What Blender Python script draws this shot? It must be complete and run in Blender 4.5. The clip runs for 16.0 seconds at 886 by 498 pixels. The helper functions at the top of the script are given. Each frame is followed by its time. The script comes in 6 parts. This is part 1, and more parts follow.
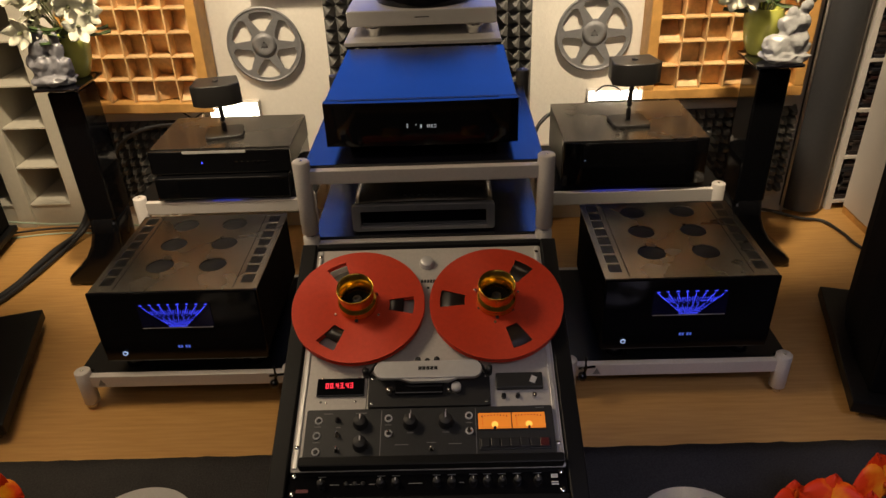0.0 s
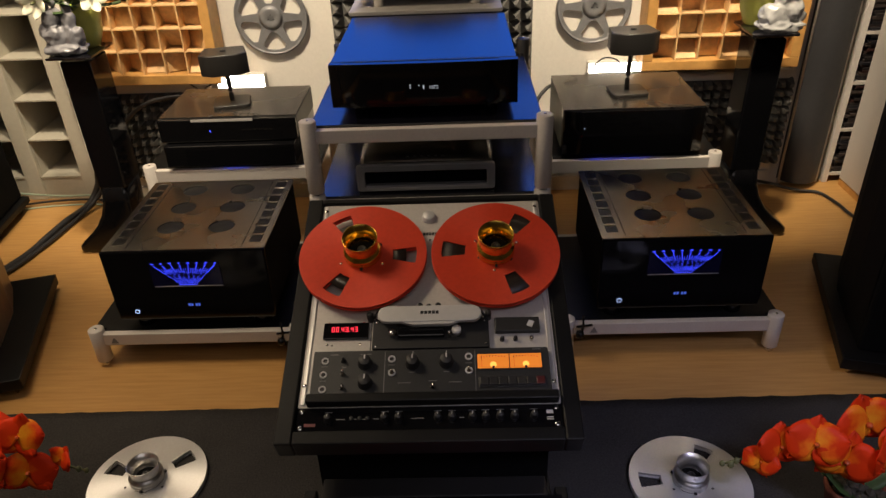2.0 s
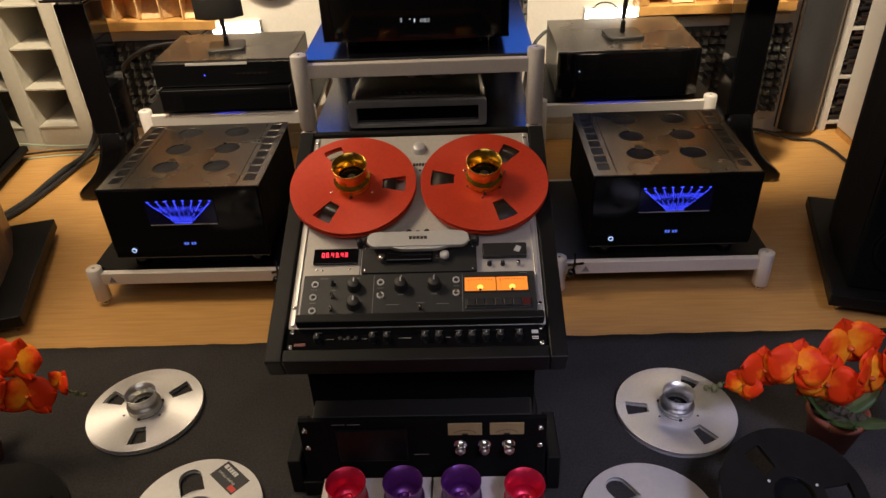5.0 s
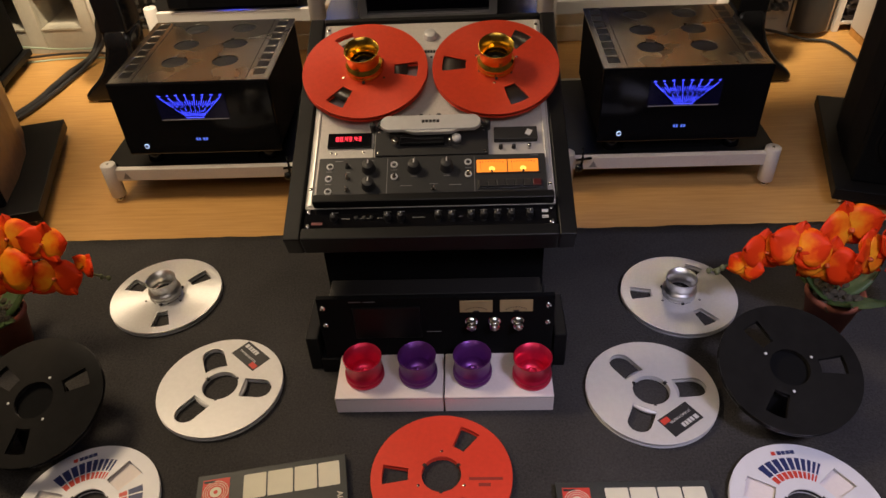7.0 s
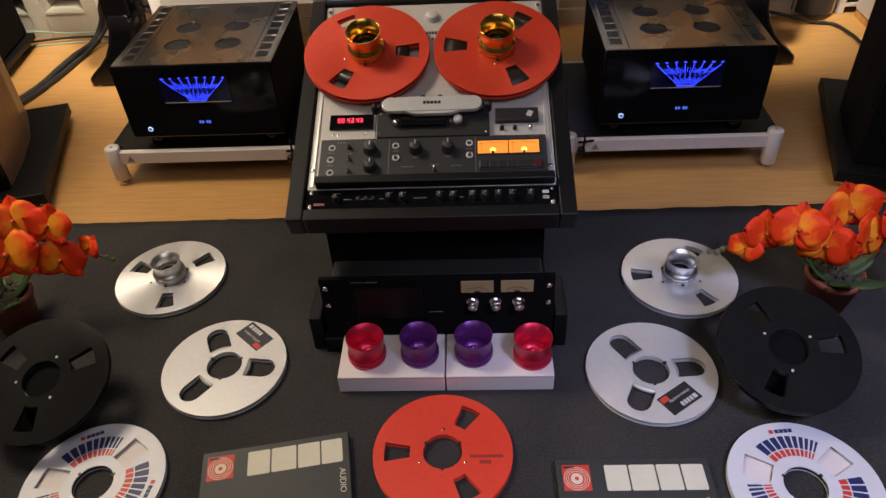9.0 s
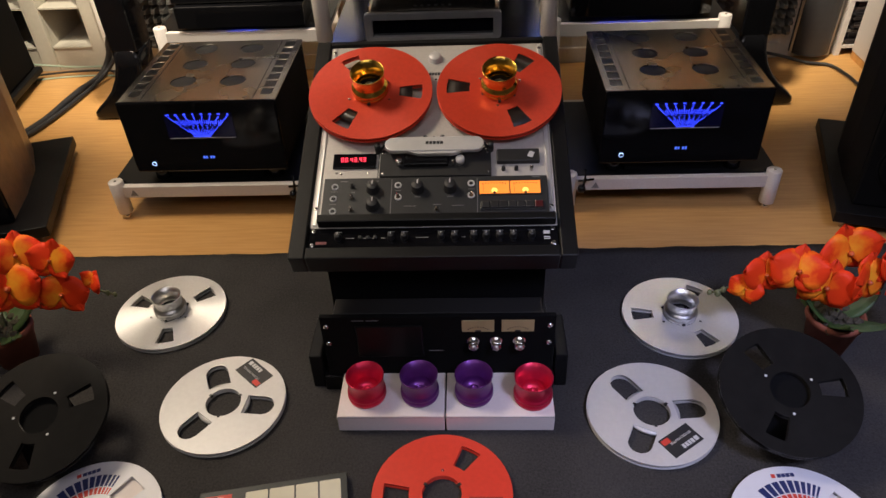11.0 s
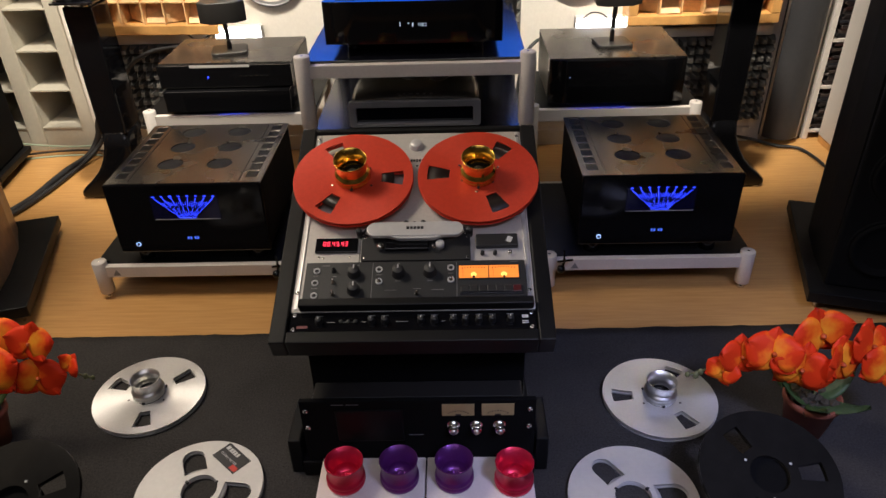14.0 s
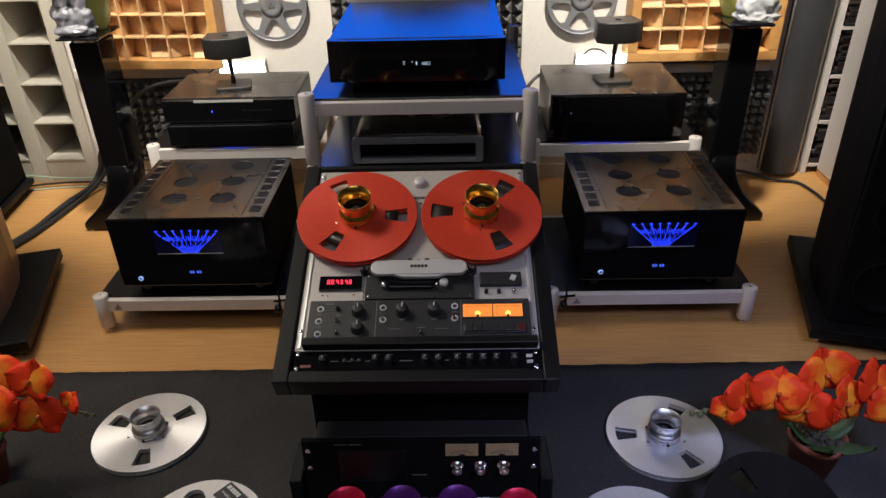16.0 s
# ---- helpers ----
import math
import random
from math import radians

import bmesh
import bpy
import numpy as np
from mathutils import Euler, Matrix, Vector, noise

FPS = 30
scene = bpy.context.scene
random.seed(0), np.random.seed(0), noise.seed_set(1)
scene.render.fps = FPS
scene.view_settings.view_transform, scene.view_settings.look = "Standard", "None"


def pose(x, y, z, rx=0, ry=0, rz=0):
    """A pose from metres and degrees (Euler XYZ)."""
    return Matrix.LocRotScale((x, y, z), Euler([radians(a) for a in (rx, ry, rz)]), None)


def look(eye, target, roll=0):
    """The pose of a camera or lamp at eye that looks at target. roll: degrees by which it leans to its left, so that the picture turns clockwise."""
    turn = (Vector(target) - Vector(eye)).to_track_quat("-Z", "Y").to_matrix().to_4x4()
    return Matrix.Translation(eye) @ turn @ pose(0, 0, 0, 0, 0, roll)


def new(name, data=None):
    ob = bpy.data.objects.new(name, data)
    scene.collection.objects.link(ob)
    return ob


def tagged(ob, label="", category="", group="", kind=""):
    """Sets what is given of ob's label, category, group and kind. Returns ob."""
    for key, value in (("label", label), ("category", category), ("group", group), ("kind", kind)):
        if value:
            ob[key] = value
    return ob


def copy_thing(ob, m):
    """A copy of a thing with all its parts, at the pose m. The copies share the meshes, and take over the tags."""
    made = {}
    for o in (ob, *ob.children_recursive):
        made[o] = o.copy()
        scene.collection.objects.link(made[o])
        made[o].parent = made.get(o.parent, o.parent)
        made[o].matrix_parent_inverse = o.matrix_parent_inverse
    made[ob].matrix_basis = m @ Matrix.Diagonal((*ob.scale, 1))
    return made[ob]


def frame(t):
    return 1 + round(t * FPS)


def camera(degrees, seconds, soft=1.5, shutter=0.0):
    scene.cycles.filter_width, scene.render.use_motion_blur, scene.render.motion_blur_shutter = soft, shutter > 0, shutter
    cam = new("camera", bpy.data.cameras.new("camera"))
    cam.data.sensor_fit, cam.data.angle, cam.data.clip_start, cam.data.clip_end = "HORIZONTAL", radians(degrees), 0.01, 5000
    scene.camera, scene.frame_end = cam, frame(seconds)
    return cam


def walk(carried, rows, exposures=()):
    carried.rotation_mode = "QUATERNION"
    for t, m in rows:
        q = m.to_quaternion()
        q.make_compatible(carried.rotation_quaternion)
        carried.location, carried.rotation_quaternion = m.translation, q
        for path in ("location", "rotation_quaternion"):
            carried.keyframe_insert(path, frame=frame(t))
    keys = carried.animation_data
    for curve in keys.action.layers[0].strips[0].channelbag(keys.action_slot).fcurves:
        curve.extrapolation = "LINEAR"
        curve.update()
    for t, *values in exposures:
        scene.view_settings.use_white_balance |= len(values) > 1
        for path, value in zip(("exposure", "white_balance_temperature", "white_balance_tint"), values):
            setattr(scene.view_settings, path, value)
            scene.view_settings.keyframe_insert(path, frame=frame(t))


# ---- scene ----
cam = camera(63.9, 16.0)
PATH = [
    (0, (0.044, 0.067, 1.351), (0.001, 1.79, 0.336), -2.3),
    (0.5, (0.04, 0.043, 1.341), (-0.007, 1.764, 0.323), -2.4),
    (1, (0.04, 0.015, 1.345), (-0.007, 1.734, 0.323), -2.3),
    (1.5, (0.041, -0.01, 1.329), (-0.008, 1.707, 0.304), -2.3),
    (2, (0.048, -0.024, 1.31), (-0.006, 1.686, 0.274), -2.4),
    (2.5, (0.061, -0.03, 1.297), (0.003, 1.673, 0.251), -2.5),
    (3, (0.072, -0.036, 1.292), (0.015, 1.667, 0.244), -2.6),
    (3.2, (0.075, -0.037, 1.288), (0.016, 1.666, 0.242), -2.6),
    (5.3, (0.079, -0.096, 1.237), (0.008, 1.553, 0.107), -2.8),
    (5.5, (0.08, -0.104, 1.233), (0.006, 1.532, 0.084), -2.9),
    (6, (0.07, -0.129, 1.216), (-0.004, 1.469, 0.016), -3.0),
    (6.5, (0.062, -0.151, 1.203), (-0.018, 1.412, -0.043), -3.1),
    (7, (0.058, -0.162, 1.198), (-0.022, 1.376, -0.078), -3.1),
    (7.5, (0.057, -0.171, 1.197), (-0.023, 1.352, -0.097), -3.3),
    (8, (0.061, -0.177, 1.196), (-0.026, 1.335, -0.11), -3.6),
    (10.5, (0.065, -0.177, 1.196), (-0.037, 1.349, -0.093), -3.1),
    (11, (0.061, -0.17, 1.213), (-0.029, 1.397, -0.026), -2.8),
    (11.5, (0.06, -0.165, 1.224), (-0.019, 1.439, 0.033), -2.5),
    (12, (0.058, -0.168, 1.234), (-0.009, 1.469, 0.087), -2.2),
    (12.5, (0.063, -0.173, 1.238), (0.002, 1.486, 0.123), -1.9),
    (13, (0.068, -0.174, 1.239), (0.012, 1.496, 0.14), -1.8),
    (13.5, (0.071, -0.173, 1.243), (0.021, 1.504, 0.155), -1.8),
    (14, (0.073, -0.173, 1.246), (0.027, 1.511, 0.169), -1.8),
    (14.5, (0.072, -0.169, 1.252), (0.03, 1.525, 0.189), -1.7),
    (15, (0.07, -0.167, 1.261), (0.03, 1.536, 0.212), -1.6),
    (15.5, (0.067, -0.165, 1.267), (0.026, 1.548, 0.235), -1.6),
    (16, (0.061, -0.163, 1.268), (0.022, 1.561, 0.255), -1.5),
]
EXPOSURES = [(0, -0.5, 6900, 10), (1.5, -0.42, 6850, 10), (3, -0.16, 5600, 10), (5.5, 0.21, 6750, 10), (7.5, 0.38, 6900, 10), (8, 0.4, 5950, 10), (10.5, 0.38, 5950, 10), (11.0, 0.46, 5950, 10), (11.5, 0.44, 6950, 10), (12.3, 0.38, 7050, 10), (13.2, 0.28, 6700, 10), (14.5, 0.22, 5350, 10), (16, 0.1, 5350, 10)]
walk(cam, [(t, look(eye, target, roll)) for t, eye, target, roll in PATH], EXPOSURES)

# ---- world and lights ----
world = bpy.data.worlds.new("night")
scene.world = world
world.use_nodes = True
world.node_tree.nodes["Background"].inputs[0].default_value = (1.0, 0.85, 0.65, 1)
world.node_tree.nodes["Background"].inputs[1].default_value = 0.01


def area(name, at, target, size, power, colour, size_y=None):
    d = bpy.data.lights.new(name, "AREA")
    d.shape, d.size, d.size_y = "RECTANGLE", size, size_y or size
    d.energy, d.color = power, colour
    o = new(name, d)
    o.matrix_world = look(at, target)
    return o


# warm spots over the wall panels, then unseen ceiling lights added to fill the room
def spot(name, at, target, power, cone, colour):
    d = bpy.data.lights.new(name, "SPOT")
    d.energy, d.color, d.spot_size, d.spot_blend, d.shadow_soft_size = power, colour, radians(cone), 0.7, 0.07
    o = new(name, d)
    o.matrix_world = look(at, target)
    return o


spot("wall_spot_light", (-0.75, 1.7, 2.42), (-0.95, 2.62, 0.9), 290, 56, (1.0, 0.83, 0.6))
spot("wall_spot_light", (0.65, 1.7, 2.42), (0.82, 2.62, 0.98), 400, 52, (1.0, 0.83, 0.6))
# Added area lights, out of view: one brightens the left side, one the rug.
area("added_ceiling_light", (-1.55, 1.4, 2.4), (-1.4, 1.7, 0.0), 0.8, 37, (1.0, 0.8, 0.56))
area("added_ceiling_light", (-0.1, -0.3, 2.4), (-0.1, 0.6, 0.0), 1.5, 12.5, (1.0, 0.88, 0.84))
# Unseen cool spot added for the bluish tint on the right-hand reels.
cool = spot("added_cool_spot_light", (1.1, -0.5, 2.3), (0.78, 0.6, 0.0), 125, 44, (0.66, 0.66, 1.0))
cool.data.shadow_soft_size = 0.25


# ---- materials ----
def mat(name, colour, rough=0.5, metal=0.0, vary=0.12, scale=40.0, bump=0.0, coarse=3.0, coat=0.0, spec=0.5, emit=None, power=0.0, piece=0.0, radial=0.0):
    """A surface with fine grain and broad mottling."""
    m = bpy.data.materials.new(name)
    m.use_nodes = True
    nt = m.node_tree
    b = nt.nodes["Principled BSDF"]
    b.inputs["Roughness"].default_value = rough
    b.inputs["Metallic"].default_value = metal
    b.inputs["Coat Weight"].default_value = coat
    b.inputs["Coat Roughness"].default_value = 0.05
    b.inputs["Specular IOR Level"].default_value = spec
    if radial:
        # turned metal: the highlight spreads across the lathe marks
        tan = nt.nodes.new("ShaderNodeTangent")
        tan.direction_type, tan.axis = "RADIAL", "Z"
        nt.links.new(tan.outputs[0], b.inputs["Tangent"])
        b.inputs["Anisotropic"].default_value = radial
    b.inputs["Base Color"].default_value = (*colour, 1)
    if emit:
        b.inputs["Emission Color"].default_value = (*emit, 1)
        b.inputs["Emission Strength"].default_value = power
    if vary or bump:
        tc = nt.nodes.new("ShaderNodeTexCoord")
        fine, broad = nt.nodes.new("ShaderNodeTexNoise"), nt.nodes.new("ShaderNodeTexNoise")
        for n, s in ((fine, scale), (broad, coarse)):
            n.inputs["Scale"].default_value = s
            n.inputs["Detail"].default_value = 4
            nt.links.new(tc.outputs["Object"], n.inputs["Vector"])
        add = nt.nodes.new("ShaderNodeMath")
        add.operation = "ADD"
        nt.links.new(fine.outputs["Fac"], add.inputs[0])
        nt.links.new(broad.outputs["Fac"], add.inputs[1])
        last = add.outputs[0]
        if piece:
            info = nt.nodes.new("ShaderNodeObjectInfo")
            mul = nt.nodes.new("ShaderNodeMath")
            mul.operation = "MULTIPLY_ADD"
            mul.inputs[1].default_value = piece
            nt.links.new(info.outputs["Random"], mul.inputs[0])
            nt.links.new(last, mul.inputs[2])
            last = mul.outputs[0]
        ramp = nt.nodes.new("ShaderNodeMapRange")
        ramp.inputs["From Min"].default_value, ramp.inputs["From Max"].default_value = 0.6, 1.4 + piece
        ramp.inputs["To Min"].default_value, ramp.inputs["To Max"].default_value = 1 - vary, 1 + vary
        nt.links.new(last, ramp.inputs["Value"])
        mix = nt.nodes.new("ShaderNodeVectorMath")
        mix.operation = "SCALE"
        mix.inputs[0].default_value = colour
        nt.links.new(ramp.outputs[0], mix.inputs["Scale"])
        nt.links.new(mix.outputs[0], b.inputs["Base Color"])
        rr = nt.nodes.new("ShaderNodeMapRange")
        rr.inputs["From Min"].default_value, rr.inputs["From Max"].default_value = 0.3, 0.7
        rr.inputs["To Min"].default_value, rr.inputs["To Max"].default_value = rough * 0.85, min(1, rough * 1.2)
        nt.links.new(broad.outputs["Fac"], rr.inputs["Value"])
        nt.links.new(rr.outputs[0], b.inputs["Roughness"])
        if bump:
            bp = nt.nodes.new("ShaderNodeBump")
            bp.inputs["Strength"].default_value, bp.inputs["Distance"].default_value = 1.0, bump
            nt.links.new(fine.outputs["Fac"], bp.inputs["Height"])
            nt.links.new(bp.outputs[0], b.inputs["Normal"])
    return m


GLOSS = mat("gloss_black", (0.005, 0.005, 0.006), 0.09, vary=0.2, spec=0.3)
GLASS = mat("black_glass", (0.004, 0.004, 0.006), 0.03, vary=0.1, coat=1.0)
SMOKED = mat("smoked_satin_glass", (0.004, 0.004, 0.007), 0.2, vary=0.08, spec=0.9)
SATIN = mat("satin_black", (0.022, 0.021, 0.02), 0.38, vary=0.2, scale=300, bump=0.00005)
BRUSHED = mat("dark_brushed_metal", (0.18, 0.165, 0.148), 0.26, 0.9, vary=0.15, scale=250, bump=0.00004)
MESH = mat("vent_mesh", (0.006, 0.006, 0.006), 0.7, vary=0.4, scale=500)
MATTE = mat("matte_black_laminate", (0.007, 0.007, 0.0072), 0.45, vary=0.25, scale=120, bump=0.00005, spec=0.2)
VELVET = mat("matte_black_cloth", (0.004, 0.004, 0.0042), 0.9, vary=0.2, spec=0.12)
RUG = mat("charcoal_pile", (0.046, 0.043, 0.041), 1.0, vary=0.5, scale=220, bump=0.003, coarse=4, spec=0.1)
WHITEMETAL = mat("white_powder_coat", (0.62, 0.58, 0.54), 0.4, vary=0.08, scale=200, bump=0.00005)
PANEL = mat("silver_grey_panel", (0.55, 0.52, 0.48), 0.42, 0.15, vary=0.1, scale=150)
ALU = mat("brushed_aluminium", (0.78, 0.77, 0.76), 0.42, 0.75, vary=0.06, scale=180, radial=0.75)
ALUHUB = mat("turned_aluminium", (0.66, 0.65, 0.62), 0.36, 1.0, vary=0.12, scale=200)
REELWHITE = mat("satin_silver_flange", (0.66, 0.65, 0.64), 0.38, 0.35, vary=0.06, scale=90)
DARKREEL = mat("black_reel_plastic", (0.013, 0.0125, 0.012), 0.1, vary=0.25, spec=0.2)
GREYREEL = mat("grey_cast_reel", (0.25, 0.25, 0.26), 0.45, 0.4, vary=0.15, scale=80)
RED = mat("red_anodised_flange", (0.66, 0.056, 0.022), 0.42, 0.25, vary=0.1, scale=120, radial=0.5)
REDFLOOR = mat("bright_red_flange", (0.78, 0.06, 0.03), 0.4, 0.1, vary=0.08, scale=100)
GOLD = mat("polished_gold", (0.78, 0.5, 0.09), 0.22, 1.0, vary=0.12, scale=60)
CUPRED = mat("crimson_anodised", (0.62, 0.015, 0.06), 0.34, 0.55, vary=0.15, scale=60)
CUPVIOLET = mat("violet_anodised", (0.13, 0.026, 0.19), 0.34, 0.55, vary=0.15, scale=60)
CHROME = mat("chrome", (0.75, 0.74, 0.72), 0.12, 1.0, vary=0.05)
KNOB = mat("black_knob_plastic", (0.015, 0.015, 0.016), 0.5, vary=0.2)
PAPERWHITE = mat("white_card", (0.78, 0.7, 0.66), 0.75, vary=0.05, scale=150, bump=0.0001)
CREAM = mat("cream_print", (0.72, 0.68, 0.52), 0.6, vary=0.06)
CARDGREY = mat("grey_card_sleeve", (0.035, 0.038, 0.035), 0.5, vary=0.15, scale=150)
PRINTRED = mat("red_print", (0.6, 0.05, 0.03), 0.5, vary=0.1)
PRINTBLUE = mat("navy_print", (0.02, 0.03, 0.12), 0.5, vary=0.1)
TAPE = mat("dark_brown_magnetic_tape", (0.018, 0.013, 0.011), 0.35, vary=0.2, scale=300)
LABEL = mat("black_paper_label", (0.02, 0.02, 0.022), 0.45, vary=0.15)
INK = mat("white_ink", (0.6, 0.6, 0.6), 0.5, vary=0.05)
GREYINK = mat("grey_ink", (0.2, 0.2, 0.2), 0.5, vary=0.05)
WALLPAINT = mat("white_wall_plaster", (0.74, 0.7, 0.63), 0.85, vary=0.05, scale=90, bump=0.0012, coarse=2)
# Ceiling and three walls stay unseen; their dark colours hold down reflected light.
CEIL = mat("darkened_unseen_ceiling", (0.08, 0.075, 0.07), 0.9, vary=0.1)
DIMWALL = mat("darkened_unseen_wall", (0.16, 0.14, 0.12), 0.9, vary=0.08)
FOAM = mat("grey_acoustic_foam", (0.13, 0.127, 0.12), 0.95, vary=0.25, scale=200, bump=0.0008, spec=0.15)
PINE = mat("varnished_pine", (0.56, 0.3, 0.09), 0.45, vary=0.22, scale=30, coarse=8)
BIRCH = mat("pale_birch", (0.68, 0.44, 0.21), 0.5, vary=0.42, scale=60, coarse=9, piece=0.5)
SHELFWHITE = mat("cream_shelf_lacquer", (0.5, 0.47, 0.39), 0.45, vary=0.07, scale=60)
TTSILVER = mat("matte_silver_paint", (0.5, 0.48, 0.45), 0.5, 0.1, vary=0.06)
GREYCOL = mat("grey_satin_render", (0.05, 0.05, 0.054), 0.42, 0.2, vary=0.1, scale=60)
CABLE = mat("black_cable_sheath", (0.02, 0.02, 0.022), 0.5, vary=0.2)
CABLEGREEN = mat("pale_green_cable", (0.35, 0.45, 0.35), 0.5, vary=0.1)
LIME = mat("lime_glazed_ceramic", (0.55, 0.56, 0.12), 0.15, vary=0.12, coat=0.5)
PORCELAIN = mat("grey_white_porcelain", (0.21, 0.21, 0.23), 0.25, vary=0.3, scale=70, coat=0.4)
TERRACOTTA = mat("terracotta", (0.26, 0.075, 0.04), 0.7, vary=0.2, bump=0.0004)
LEAF = mat("green_leaf", (0.05, 0.09, 0.025), 0.45, vary=0.35, scale=50)
STEM = mat("olive_stem", (0.13, 0.14, 0.06), 0.5, vary=0.25)
MOSS = mat("moss_and_bark", (0.06, 0.05, 0.03), 0.9, vary=0.5, scale=150, bump=0.004)
PETALWHITE = mat("cream_petal", (0.75, 0.74, 0.6), 0.55, vary=0.1, scale=60)
BLUELIGHT = mat("blue_meter_light", (0.02, 0.02, 0.2), 0.4, vary=0, emit=(0.04, 0.06, 1.0), power=4.4)
BLUEDIM = mat("blue_meter_haze", (0.005, 0.005, 0.03), 0.2, vary=0, emit=(0.01, 0.015, 0.3), power=0.008)
ICE = mat("ice_blue_led", (0.3, 0.4, 0.8), 0.4, vary=0, emit=(0.45, 0.6, 1.0), power=1.6)
LEDRED = mat("red_digit_led", (0.3, 0.02, 0.02), 0.4, vary=0, emit=(1.0, 0.03, 0.06), power=2.8)
AMBER = mat("amber_meter_light", (0.6, 0.25, 0.05), 0.5, vary=0, emit=(1.0, 0.23, 0.012), power=0.72)
AMBERHOT = mat("amber_bulb_glow", (0.8, 0.4, 0.1), 0.5, vary=0, emit=(1.0, 0.5, 0.08), power=1.5)
METERCREAM = mat("cream_meter_face", (0.42, 0.33, 0.16), 0.5, vary=0.1)
GLOW = mat("white_light_panel", (0.9, 0.9, 0.9), 0.5, vary=0, emit=(1.0, 0.94, 0.84), power=20.0)


def petal_material():
    m = mat("orange_orchid_petal", (0.85, 0.12, 0.01), 0.5, vary=0)
    nt = m.node_tree
    b = nt.nodes["Principled BSDF"]
    tc, n, r = nt.nodes.new("ShaderNodeTexCoord"), nt.nodes.new("ShaderNodeTexNoise"), nt.nodes.new("ShaderNodeValToRGB")
    n.inputs["Scale"].default_value = 28
    n.inputs["Detail"].default_value = 3
    nt.links.new(tc.outputs["Object"], n.inputs["Vector"])
    # golden throat, red towards the tip, with blotches of its own on every petal
    sep, mul = nt.nodes.new("ShaderNodeSeparateXYZ"), nt.nodes.new("ShaderNodeMath")
    nt.links.new(tc.outputs["Object"], sep.inputs[0])
    mul.operation = "MULTIPLY_ADD"
    mul.inputs[1].default_value = 9.0
    nt.links.new(sep.outputs["X"], mul.inputs[0])
    nt.links.new(n.outputs["Fac"], mul.inputs[2])
    info, add = nt.nodes.new("ShaderNodeObjectInfo"), nt.nodes.new("ShaderNodeMath")
    add.operation = "MULTIPLY_ADD"
    add.inputs[1].default_value = 0.45
    nt.links.new(info.outputs["Random"], add.inputs[0])
    nt.links.new(mul.outputs[0], add.inputs[2])
    nt.links.new(add.outputs[0], r.inputs["Fac"])
    e = r.color_ramp.elements
    e[0].position, e[0].color = 0.56, (0.97, 0.36, 0.02, 1)
    e[1].position, e[1].color = 1.0, (0.78, 0.045, 0.006, 1)
    mid = r.color_ramp.elements.new(0.84)
    mid.color = (0.92, 0.15, 0.008, 1)
    nt.links.new(r.outputs["Color"], b.inputs["Base Color"])
    b.inputs["Specular IOR Level"].default_value = 0.15
    return m


PETAL = petal_material()


def floor_material():
    m = mat("honey_laminate", (0.5, 0.25, 0.075), 0.36, vary=0.1)
    nt = m.node_tree
    b = nt.nodes["Principled BSDF"]
    tc, mp, n = nt.nodes.new("ShaderNodeTexCoord"), nt.nodes.new("ShaderNodeMapping"), nt.nodes.new("ShaderNodeTexNoise")
    mp.inputs["Scale"].default_value = (3, 40, 1)
    n.inputs["Scale"].default_value = 2.5
    n.inputs["Detail"].default_value = 6
    r = nt.nodes.new("ShaderNodeValToRGB")
    e = r.color_ramp.elements
    e[0].position, e[0].color = 0.3, (0.49, 0.255, 0.077, 1)
    e[1].position, e[1].color = 0.72, (0.6, 0.335, 0.113, 1)
    nt.links.new(tc.outputs["Object"], mp.inputs["Vector"])
    nt.links.new(mp.outputs[0], n.inputs["Vector"])
    nt.links.new(n.outputs["Fac"], r.inputs["Fac"])
    nt.links.new(r.outputs["Color"], b.inputs["Base Color"])
    return m


FLOOR = floor_material()


def screen_material():
    m = mat("blue_screen_picture", (0.01, 0.01, 0.02), 0.3, vary=0)
    nt = m.node_tree
    b = nt.nodes["Principled BSDF"]
    tc, s, r = nt.nodes.new("ShaderNodeTexCoord"), nt.nodes.new("ShaderNodeSeparateXYZ"), nt.nodes.new("ShaderNodeValToRGB")
    nt.links.new(tc.outputs["Generated"], s.inputs[0])
    nt.links.new(s.outputs["Z"], r.inputs["Fac"])
    e = r.color_ramp.elements
    e[0].position, e[0].color = 0.45, (0.022, 0.17, 0.95, 1)
    e[1].position, e[1].color = 0.6, (0.002, 0.008, 0.06, 1)
    nt.links.new(r.outputs["Color"], b.inputs["Emission Color"])
    b.inputs["Emission Strength"].default_value = 1.9
    return m


SCREEN = screen_material()


# ---- mesh helpers ----
def box(bm, x0, y0, z0, x1, y1, z1, bevel=0.0, seg=2):
    r = bmesh.ops.create_cube(bm, size=1.0)
    vs = r["verts"]
    for v in vs:
        v.co = Vector(((x0 + x1) / 2 + v.co.x * (x1 - x0), (y0 + y1) / 2 + v.co.y * (y1 - y0), (z0 + z1) / 2 + v.co.z * (z1 - z0)))
    if bevel:
        es = list({e for v in vs for e in v.link_edges})
        bmesh.ops.bevel(bm, geom=es, offset=bevel, segments=seg, affect="EDGES", profile=0.5)
    return bm


